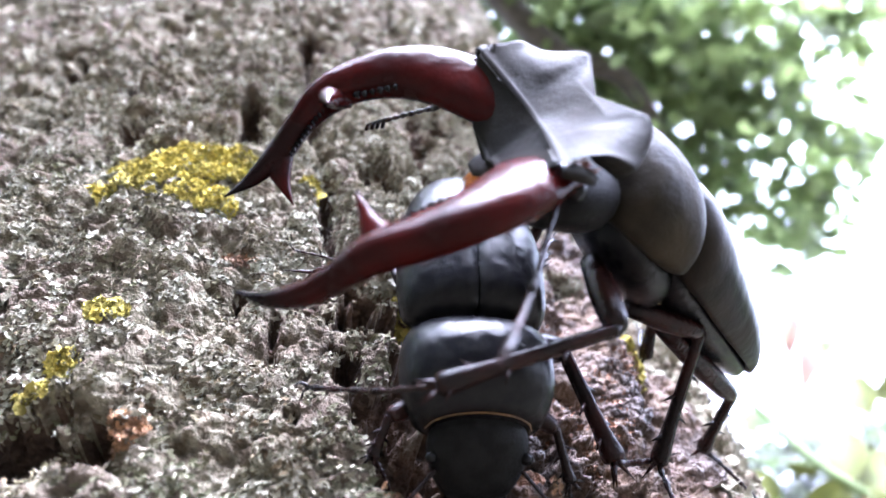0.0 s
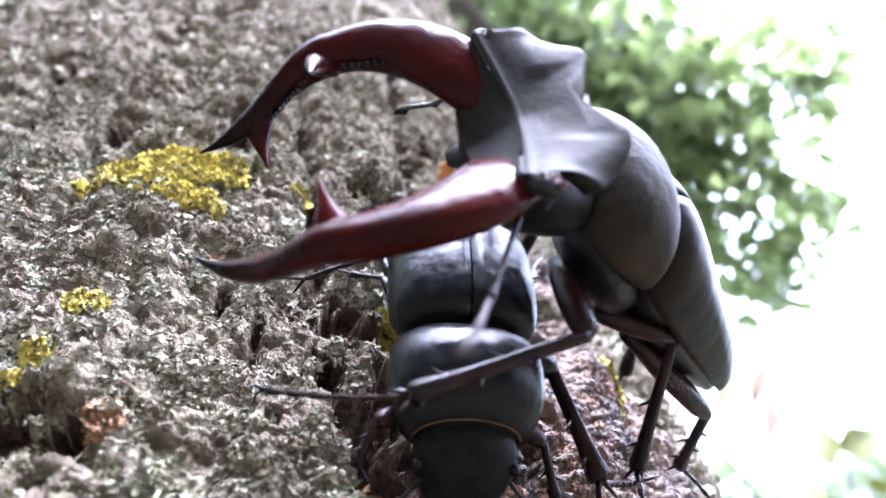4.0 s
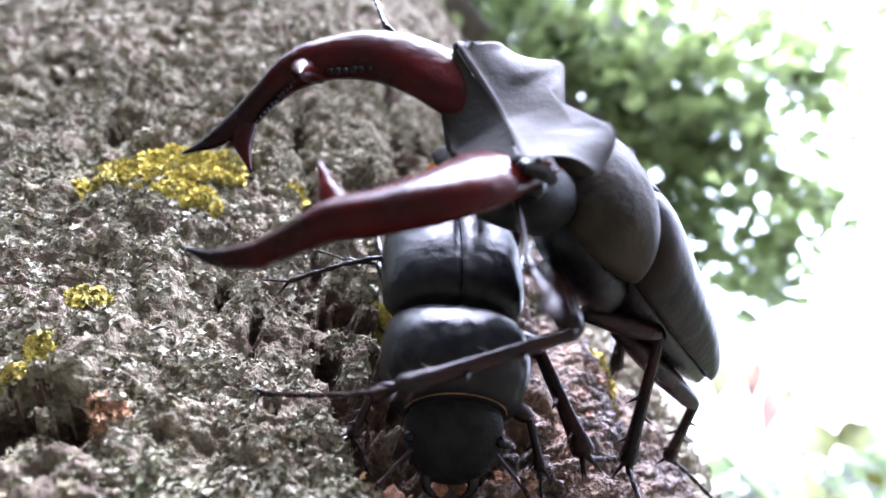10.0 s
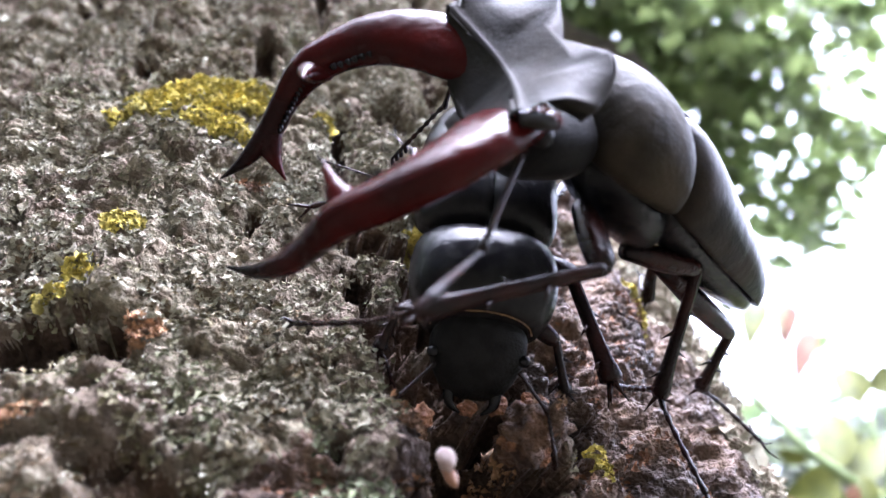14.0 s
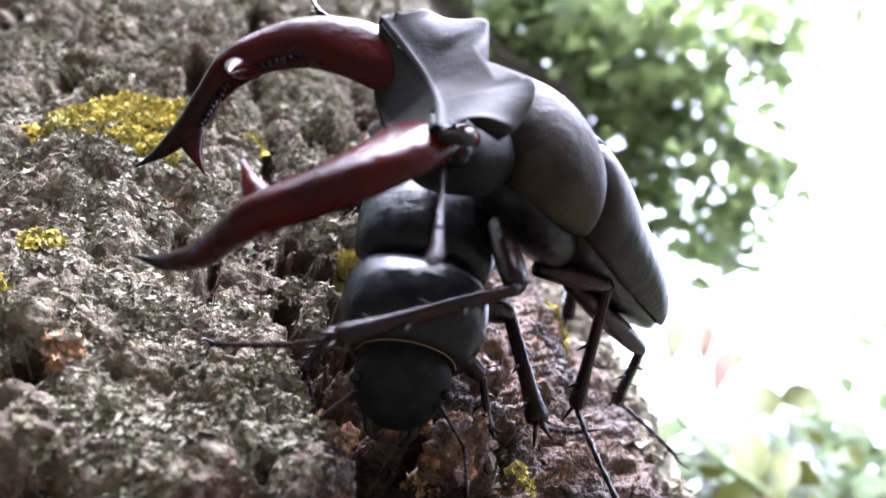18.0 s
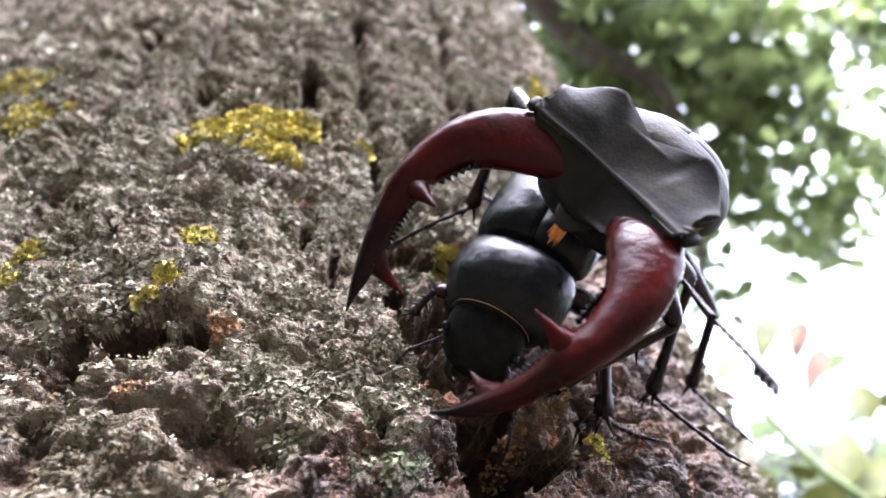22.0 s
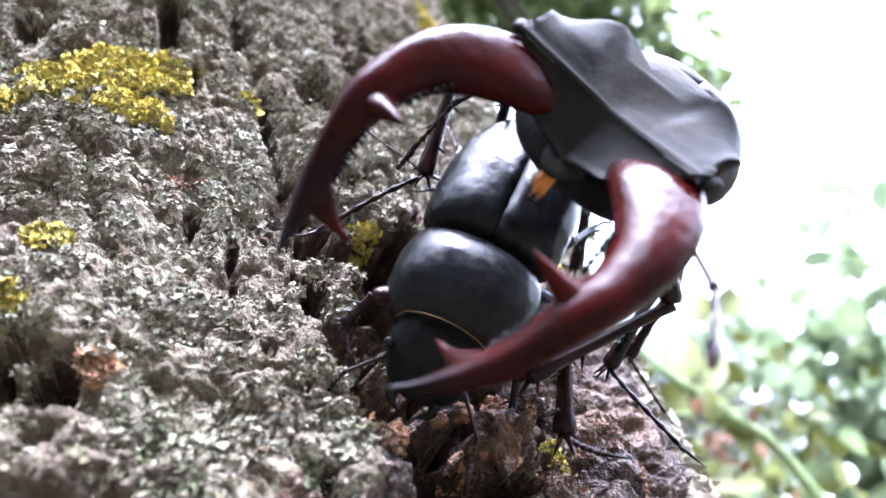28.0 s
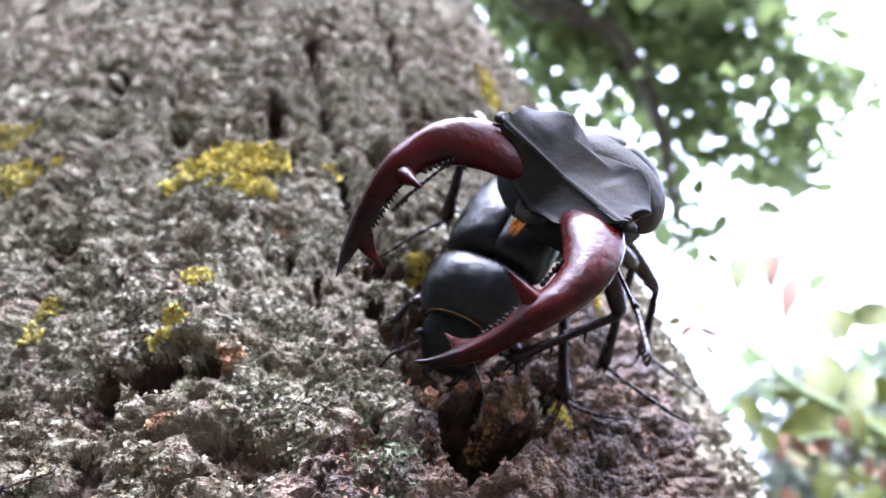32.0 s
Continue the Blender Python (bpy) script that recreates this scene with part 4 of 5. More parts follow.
        tube(bm, mirrored([(2.82, 0.93, -0.56, 0.15, 0.10), (2.77, 0.79, -0.67, 0.105, 0.085), (2.71, 0.66, -0.735, 0.05, 0.05), (2.634, 0.495, -0.784, 0.005, 0.006)], side), 4, 10,
             (0.6, 0, 1))
        part("mandible", bm, MANDIBLE, skull, "glossy chestnut-red antler jaw with dark tips")
        inner = [(2.60 + 0.14 * k / 10, 0.96 - 0.09 * k / 10, 0.02 - 0.48 * k / 10, 0.05 + 0.02 * (k % 2), 0.028) for k in range(11)]
        inner += [(2.10 + 0.055 * k, 0.86 + 0.012 * k, 0.50 - 0.045 * k, 0.05, 0.034 + 0.006 * (k % 3)) for k in range(6)] + [(1.72, 0.62, 0.66, 0.09, 0.04)]
        for x, y, z, size, thick in inner:
            bm = bmesh.new()
            cone(bm, (x, y * side, z), (x - 0.02, (y - size) * side, z - 0.02), thick, 6)
            part("tooth", bm, CHITIN, skull)
    feelers = [antenna_parts(skull, FEELER_ROOTS[k], 0.034) for k in (0, 1)]
    bm = bmesh.new()
    barrel(bm, [(-1.0, -0.1, 0.55, 0.3, 0.35), (-0.6, 0.12, 0.84, 0.35, 0.50), (-0.1, 0.34, 0.86, 0.3, 0.46), (0.2, 0.5, 0.62, 0.25, 0.3)], 20)
    part("underside", bm, CHITIN, male)
    return skull, feelers, [leg_parts(male, hip, in_male(k), in_male(a), in_male(c), 0.135 if n < 4 else 0.14, 5) for n, (hip, k, a, c) in enumerate(MALE_LEGS)]


skull, feelers, male_legs = male_beetle()


female = tagged(new("stag_beetle"), "smaller dark female stag beetle head-down in a bark hollow", "beetle", "stag beetles")


def female_beetle():
    case = [(-2.35, 0.05, 0.03, 0.03, 0.03), (-2.2, 0.08, 0.33, 0.2, 0.15), (-1.75, 0.15, 0.62, 0.40, 0.25), (-1.0, 0.22, 0.77, 0.52, 0.3), (-0.3, 0.22, 0.77, 0.52, 0.3),
            (0.0, 0.18, 0.70, 0.44, 0.28), (0.1, 0.15, 0.48, 0.28, 0.22)]
    for side in (1, -1):
        bm = bmesh.new()
        shell(bm, case, side)
        part("wing_case", bm, CHITIN, female, "smooth dark brown wing case")
    bm = bmesh.new()
    barrel(bm, [(x, z - 0.05, w * 0.9, r * 0.5, d * 1.4) for x, z, w, r, d in case])
    part("abdomen", bm, CHITIN, female)
    bm = bmesh.new()
    barrel(bm, [(0.14, 0.12, 0.50, 0.32, 0.3), (0.2, 0.14, 0.68, 0.42, 0.36), (0.45, 0.14, 0.75, 0.52, 0.4), (0.80, 0.12, 0.73, 0.50, 0.4), (1.04, 0.06, 0.62, 0.40, 0.35),
                (1.12, 0.06, 0.5, 0.28, 0.25)], 36, 2.4)
    part("pronotum", bm, CHITIN, female, "glossy black thorax shield")
    for x, w, h in ((1.12, 0.50, 0.06), (0.17, 0.52, 0.05)):
        bm = bmesh.new()
        pts = [(x + 0.02 * math.sin(a), w * math.cos(a), (0.02 if x > 1 else 0.1) + (0.36 if x > 1 else 0.40) * math.sin(a), 0.004, 0.005) for a in (0.1, 0.5, 1.0, 1.57, 2.1, 2.6, 3.04)]
        tube(bm, pts, 3, 6)
        part("hair_fringe", bm, HAIR, female, "thin golden hair fringe")
    bm = bmesh.new()
    barrel(bm, [(1.02, -0.02, 0.42, 0.28, 0.25), (1.20, -0.08, 0.48, 0.30, 0.28), (1.38, -0.18, 0.44, 0.26, 0.25), (1.54, -0.30, 0.32, 0.16, 0.18), (1.60, -0.35, 0.18, 0.08, 0.1)], 22, 2.4)
    part("head", bm, HEAD, female, "small rough black head")
    for side in (1, -1):
        bm = bmesh.new()
        tube(bm, mirrored([(1.46, 0.22, -0.34, 0.07, 0.07), (1.64, 0.22, -0.44, 0.05, 0.05), (1.72, 0.10, -0.50, 0.012, 0.012)], side), 4, 8)
        part("mandible", bm, CHITIN, female)
        bm = bmesh.new()
        bmesh.ops.create_uvsphere(bm, u_segments=12, v_segments=8, radius=0.06)
        bmesh.ops.translate(bm, vec=(1.36, side * 0.44, -0.04), verts=bm.verts)
        part("eye", bm, CHITIN, female)
    for hip, k, a, c, thick in [((0.7, 0.45, -0.15), (0.90, 0.85, -0.3), (1.3, 1.0, -0.6), (1.6, 1.0, -0.7), 0.10), ((0.0, 0.5, -0.15), (-0.2, 1.15, -0.5), (0.95, 1.62, -0.85), (0.75, 2.15, -1.2), 0.165),
                                ((-0.7, 0.5, -0.15), (-1.1, 0.9, -0.2), (-1.6, 1.1, -0.4), (-2.0, 1.3, -0.5), 0.09), ((0.7, -0.45, -0.15), (0.92, -0.82, -0.1), (1.2, -0.95, -0.35), (1.45, -0.8, -0.45), 0.10),
                                ((-0.3, -0.5, -0.2), (-1.0, -0.80, -0.15), (-1.2, -1.15, -0.34), (-1.25, -1.88, -0.2), 0.06), ((-0.7, -0.5, -0.2), (-1.2, -0.78, -0.15), (-1.8, -0.85, -0.3), (-2.1, -1.1, -0.35), 0.07)]:
        leg_parts(female, hip, k, a, c, thick, 5)
    for root, way, far_way in (((1.45, 0.40, -0.1), (0.6, 0.6, -0.3), (0.9, 0.2, -0.3)), ((1.45, -0.40, -0.1), (0.6, -0.6, -0.3), (0.9, -0.2, -0.3))):
        stalk, club = antenna_parts(female, root, 0.026, 0.45, 0.5)
        stalk.matrix_basis = placed(way, (0, 0, 1), root)
        club.matrix_basis = placed(far_way, (0, 0, 1), Vector(root) + Vector(way).normalized() * 0.45)


female_beetle()


chafer = tagged(new("chafer_beetle"), "metallic green rose chafer beetle clinging to the bark", "beetle")


def chafer_beetle():
    case = [(-1.0, 0.1, 0.03, 0.03, 0.03), (-0.9, 0.15, 0.35, 0.2, 0.1), (-0.5, 0.2, 0.52, 0.36, 0.2), (0.0, 0.22, 0.54, 0.38, 0.2), (0.28, 0.2, 0.46, 0.28, 0.18)]
    for side in (1, -1):
        bm = bmesh.new()
        shell(bm, case, side, 10)
        part("wing_case", bm, GREEN, chafer, "shiny metallic green wing case")
    bm = bmesh.new()
    barrel(bm, [(x, z - 0.05, w * 0.92, r * 0.5, d * 1.6) for x, z, w, r, d in case], 18)
    part("abdomen", bm, GREEN, chafer)
    bm = bmesh.new()
    barrel(bm, [(0.28, 0.2, 0.40, 0.26, 0.2), (0.4, 0.18, 0.44, 0.28, 0.22), (0.7, 0.1, 0.34, 0.22, 0.2), (0.82, 0.06, 0.22, 0.14, 0.14)], 20)
    part("pronotum", bm, GREEN, chafer, "shiny golden-green thorax shield")
    bm = bmesh.new()
    barrel(bm, [(0.8, 0.04, 0.17, 0.12, 0.1), (0.95, 0.0, 0.16, 0.1, 0.1), (1.08, -0.04, 0.12, 0.06, 0.07)], 14)
    part("head", bm, GREEN, chafer)
    bm = bmesh.new()
    for k in range(14):
        p = Vector((random.uniform(-0.8, 0.2), random.choice((-1, 1)) * random.uniform(0.2, 0.42), 0))
        p.z = 0.2 + 0.37 * math.sqrt(max(0, 1 - (p.y / 0.54) ** 2)) * (1 - 0.25 * abs(p.x + 0.2))
        tube(bm, [(*p, 0.02, 0.008), (p.x + 0.05, p.y + 0.02, p.z + 0.002, 0.012, 0.006)], 2, 5)
    part("white_marks", bm, PALE, chafer, "small white specks")
    for side in (1, -1):
        for hip, k, a, c in [((0.5, 0.25, -0.1), (0.75, 0.6, 0.05), (1.1, 0.75, -0.2), (1.5, 0.8, -0.3)), ((0.1, 0.3, -0.1), (0.1, 0.8, 0.05), (0.25, 1.15, -0.25), (0.4, 1.5, -0.3)),
                             ((-0.3, 0.3, -0.1), (-0.6, 0.8, 0.05), (-1.0, 1.1, -0.25), (-1.4, 1.3, -0.3))]:
            q = [(x, y * side, z) for x, y, z in (hip, k, a, c)]
            leg_parts(chafer, *q, 0.07, 4)


chafer_beetle()
chafer.matrix_world = placed((0.93, 0.0, 0.30), (0.05, -1.0, 0.1), (-6.4, -0.45, -4.0))


# ---- small things on the bark ----
def lump(bm, size, seed, stretch=(1, 1, 1), rough=0.35, detail=3):
    bmesh.ops.create_icosphere(bm, subdivisions=detail, radius=1.0)
    for v in bm.verts:
        n = noise.noise(v.co * 1.6 + Vector((seed, 0, 0))) + 0.5 * noise.noise(v.co * 4.0 + Vector((0, seed, 0)))
        v.co = Vector((v.co.x * stretch[0], v.co.y * stretch[1], v.co.z * stretch[2])) * size * (1 + rough * n)


def on_bark(x, z, lift=0.0):
    p = bark_place(np.array([x - AXIS_X]), np.array([z]), lift)[0]
    return Vector(p)


CRUMB = material("orange_wood_crumb", (0.38, 0.17, 0.07), 0.75, colour2=(0.20, 0.09, 0.045), scale=500, bump=0.8, bump_scale=1500)
LUMP = material("ragged_brown_wood", (0.16, 0.085, 0.045), 0.8, colour2=(0.06, 0.035, 0.024), scale=420, spread=(0.38, 0.62), bump=1.0, bump_scale=1300)
CHIP = material("pale_pink_wood", (0.38, 0.26, 0.19), 0.7, colour2=(0.25, 0.16, 0.115), scale=350, bump=0.5, bump_scale=1500)
AMBER = material("amber_skin", (0.22, 0.11, 0.06), 0.45, colour2=(0.15, 0.07, 0.04), scale=300)
MOSS = material("green_algae", (0.15, 0.165, 0.09), 0.95, colour2=(0.09, 0.10, 0.06), scale=300, per_piece=0.5)
for x, z, size, seed in ((0.20, -1.92, 0.12, 1), (0.68, -1.80, 0.13, 2), (-0.12, -2.02, 0.09, 3), (0.30, -2.32, 0.13, 4), (0.62, -2.42, 0.12, 5), (-0.62, -2.2, 0.12, 6)):
    bm = bmesh.new()
    lump(bm, size, seed * 3.7, (1, 0.8, 0.9), 0.5)
    bmesh.ops.scale(bm, vec=(CM, CM, CM), verts=bm.verts)
    me = bpy.data.meshes.new("wood_crumb")
    bm.to_mesh(me)
    bm.free()
    me.materials.append(CRUMB)
    ob = tagged(new("wood_crumb", me), "crumbling orange lump of rotten wood at the hollow's rim", "wood", "crumbs of rotten wood")
    sunk = float(bark_height(np.array([x - AXIS_X]), np.array([z]))[0])
    ob.location = on_bark(x, z, 0.02 + max(0.0, -0.12 - sunk)) * CM
bm = bmesh.new()
lump(bm, 0.30, 8.3, (1.05, 0.9, 0.95), 0.55, 4)
for v in bm.verts:
    v.co += v.co.normalized() * 0.035 * noise.noise(v.co * 14.0)
stump = part("wood_lump", bm, LUMP, None)
tagged(stump, "ragged brown lump of rotten wood over the hollow", "wood")
stump.location = Vector((0.42, 0.62, -2.24)) * CM
for x, z, w, h, turn in ((-0.3, -5.0, 0.36, 0.42, 0.3), (2.1, -4.85, 0.45, 0.2, -0.5)):
    bm = bmesh.new()
    lump(bm, 1.0, 5.0 + x, (w, 0.06, h), 0.35)
    bmesh.ops.scale(bm, vec=(CM, CM, CM), verts=bm.verts)
    me = bpy.data.meshes.new("wood_chip")
    bm.to_mesh(me)
    bm.free()
    me.materials.append(CHIP)
    ob = tagged(new("wood_chip", me), "pale pinkish splinter of bare wood on the bark", "wood", "wood splinters")
    ob.matrix_world = Matrix.Translation(on_bark(x, z, 0.05) * CM) @ pose(0, 0, 0, 8, turn * 40, 12)
bm = tube(bmesh.new(), [(*on_bark(-0.02, -4.2, 0.08), 0.02, 0.02), (*on_bark(0.24, -4.34, 0.12), 0.018, 0.018), (*on_bark(0.48, -4.58, 0.08), 0.022, 0.022)], 4, 6)
twig = part("twig", bm, LEGS, None)
tagged(twig, "thin dark twig stuck to the wet wood", "twig")
bm = bmesh.new()
rows = [(0.09 * k - 0.3, 0, 0.02 * math.sin(k), 0.07 + 0.05 * math.sin(0.45 * k + 0.2) + 0.012 * (k % 2), 0.07 + 0.05 * math.sin(0.45 * k + 0.2)) for k in range(7)]
tube(bm, rows, 3, 10)
grub = part("grub", bm, AMBER, None)
tagged(grub, "small amber grub lying in the rotten wood", "grub")
grub.matrix_world = Matrix.Translation(on_bark(-0.72, -4.45, 0.06) * CM) @ pose(0, 0, 0, 0, -15, 10)
algae = flakes("green_algae", 3500, 1.2, 3.4, -4.6, -2.4, 0.024, MOSS, "dark green algae film on the bark",
               lambda x, z, rng: (np.sqrt(((x + 1.4) / 0.6) ** 2 + ((z + 3.2) / 0.6) ** 2) + 0.7 * fractal(np.stack([x * 2, z * 2, x * 0 + 6], 1), 3, 121) < 0.8), 41)
tagged(algae, category="algae", kind="stuff")
mite = tagged(new("pale_snail"), "tiny whitish snail creeping along the hollow's edge", "snail")
bm = bmesh.new()
lump(bm, 0.085, 2.0, (1.2, 0.9, 0.85), 0.25)
part("shell", bm, PALE, mite, "milky white rounded shell")
bm = bmesh.new()
tube(bm, [(0.06, 0, -0.05, 0.05, 0.05), (0.15, 0, -0.04, 0.055, 0.05), (0.22, 0, -0.03, 0.02, 0.02)], 3, 8)
part("head", bm, AMBER, mite, "brown head")



def motions():
    body = [
        (0.0, (-0.902, -0.416, -0.116), (0.421, -0.907, -0.017), (1.128, -1.328, -0.375)),
        (0.5, (-0.916, -0.385, -0.114), (0.388, -0.921, -0.006), (1.056, -1.392, -0.371)),
        (1.0, (-0.916, -0.385, -0.113), (0.388, -0.922, 0.001), (1.113, -1.590, -0.491)),
        (1.5, (-0.919, -0.376, -0.119), (0.381, -0.924, -0.029), (0.945, -1.578, -0.483)),
        (2.0, (-0.917, -0.397, -0.040), (0.399, -0.914, -0.076), (0.966, -1.506, -0.338)),
        (2.5, (-0.918, -0.396, -0.023), (0.395, -0.909, -0.130), (0.970, -1.504, -0.323)),
        (4.5, (-0.911, -0.407, -0.064), (0.411, -0.888, -0.206), (0.920, -1.482, -0.371)),
        (5.0, (-0.914, -0.398, -0.077), (0.406, -0.893, -0.195), (0.907, -1.445, -0.381)),
        (5.5, (-0.913, -0.399, -0.085), (0.408, -0.891, -0.198), (0.913, -1.452, -0.400)),
        (6.0, (-0.913, -0.398, -0.083), (0.407, -0.892, -0.195), (0.920, -1.457, -0.408)),
        (6.5, (-0.924, -0.375, -0.070), (0.381, -0.917, -0.121), (0.931, -1.323, -0.213)),
        (7.0, (-0.929, -0.364, -0.065), (0.370, -0.921, -0.122), (0.907, -1.249, -0.200)),
        (7.5, (-0.928, -0.366, -0.066), (0.372, -0.919, -0.133), (0.888, -1.250, -0.219)),
        (8.0, (-0.924, -0.374, -0.071), (0.381, -0.916, -0.125), (0.906, -1.271, -0.262)),
        (8.5, (-0.921, -0.383, -0.074), (0.389, -0.911, -0.134), (0.902, -1.323, -0.288)),
        (9.0, (-0.918, -0.390, -0.071), (0.397, -0.908, -0.137), (0.900, -1.342, -0.291)),
        (9.5, (-0.920, -0.377, -0.108), (0.385, -0.920, -0.073), (0.882, -1.398, -0.422)),
        (10.0, (-0.920, -0.373, -0.116), (0.383, -0.920, -0.077), (0.880, -1.378, -0.440)),
        (10.5, (-0.923, -0.371, -0.105), (0.380, -0.921, -0.090), (0.877, -1.366, -0.448)),
        (11.0, (-0.926, -0.349, -0.143), (0.353, -0.936, -0.002), (0.847, -1.333, -0.527)),
        (11.5, (-0.929, -0.312, -0.199), (0.312, -0.949, 0.033), (0.818, -1.287, -0.677)),
        (12.0, (-0.936, -0.301, -0.185), (0.305, -0.952, 0.006), (0.802, -1.243, -0.646)),
        (12.5, (-0.937, -0.306, -0.167), (0.313, -0.949, -0.021), (0.831, -1.238, -0.570)),
        (13.0, (-0.936, -0.309, -0.170), (0.316, -0.948, -0.018), (0.829, -1.259, -0.597)),
        (13.5, (-0.933, -0.312, -0.180), (0.319, -0.948, -0.009), (0.841, -1.285, -0.634)),
        (14.0, (-0.935, -0.307, -0.176), (0.313, -0.950, -0.011), (0.845, -1.238, -0.613)),
        (14.5, (-0.936, -0.305, -0.173), (0.311, -0.950, -0.007), (0.834, -1.247, -0.605)),
        (16.5, (-0.937, -0.314, -0.155), (0.323, -0.946, -0.034), (0.792, -1.208, -0.542)),
        (17.0, (-0.933, -0.324, -0.159), (0.336, -0.941, -0.051), (0.794, -1.205, -0.532)),
        (17.5, (-0.930, -0.333, -0.155), (0.345, -0.937, -0.059), (0.790, -1.351, -0.601)),
        (18.0, (-0.929, -0.332, -0.165), (0.343, -0.939, -0.042), (0.767, -1.351, -0.623)),
        (18.5, (-0.929, -0.333, -0.161), (0.343, -0.939, -0.037), (0.771, -1.332, -0.585)),
        (19.0, (-0.929, -0.337, -0.157), (0.347, -0.937, -0.045), (0.787, -1.317, -0.565)),
        (19.5, (-0.928, -0.334, -0.163), (0.346, -0.937, -0.052), (0.790, -1.310, -0.572)),
        (20.0, (-0.929, -0.330, -0.166), (0.342, -0.939, -0.047), (0.801, -1.300, -0.555)),
        (20.5, (-0.896, -0.309, -0.319), (0.337, -0.941, -0.034), (1.020, -1.294, -0.726)),
        (21.0, (-0.892, -0.329, -0.310), (0.368, -0.927, -0.076), (0.990, -1.310, -0.646)),
        (21.5, (-0.896, -0.324, -0.302), (0.359, -0.931, -0.067), (1.065, -1.273, -0.593)),
        (22.0, (-0.687, -0.034, -0.726), (0.244, -0.951, -0.187), (1.310, -1.218, -0.720)),
        (22.5, (-0.656, 0.006, -0.755), (0.229, -0.951, -0.206), (1.290, -1.221, -0.812)),
        (23.0, (-0.600, -0.025, -0.799), (0.281, -0.942, -0.182), (1.256, -1.303, -0.853)),
        (23.5, (-0.650, -0.096, -0.754), (0.311, -0.939, -0.149), (1.311, -1.155, -0.754)),
        (24.0, (-0.649, -0.096, -0.755), (0.312, -0.939, -0.149), (1.327, -1.156, -0.764)),
        (24.5, (-0.655, -0.080, -0.751), (0.297, -0.942, -0.158), (1.384, -1.208, -0.828)),
        (25.0, (-0.683, -0.074, -0.727), (0.278, -0.946, -0.165), (1.375, -1.242, -0.819)),
        (25.5, (-0.721, -0.078, -0.688), (0.261, -0.951, -0.167), (1.435, -1.303, -0.898)),
        (27.5, (-0.816, 0.009, -0.578), (0.137, -0.968, -0.209), (1.732, -1.362, -0.578)),
        (28.0, (-0.831, 0.039, -0.555), (0.102, -0.970, -0.221), (1.687, -1.376, -0.551)),
        (28.5, (-0.763, 0.006, -0.646), (0.171, -0.963, -0.210), (1.733, -1.237, -0.579)),
        (29.0, (-0.713, -0.035, -0.701), (0.232, -0.954, -0.188), (1.707, -1.049, -0.546)),
        (29.5, (-0.665, -0.047, -0.745), (0.266, -0.947, -0.177), (1.634, -1.131, -0.699)),
        (30.0, (-0.676, -0.028, -0.736), (0.246, -0.951, -0.189), (1.509, -1.232, -0.730)),
        (30.5, (-0.666, -0.004, -0.746), (0.231, -0.952, -0.202), (1.584, -1.210, -0.713)),
        (31.0, (-0.674, -0.022, -0.739), (0.242, -0.951, -0.192), (1.561, -1.260, -0.774)),
        (31.5, (-0.684, -0.039, -0.728), (0.250, -0.951, -0.184), (1.557, -1.326, -0.848)),
        (32.0, (-0.652, -0.078, -0.754), (0.296, -0.942, -0.159), (1.519, -1.274, -0.876)),
    ]
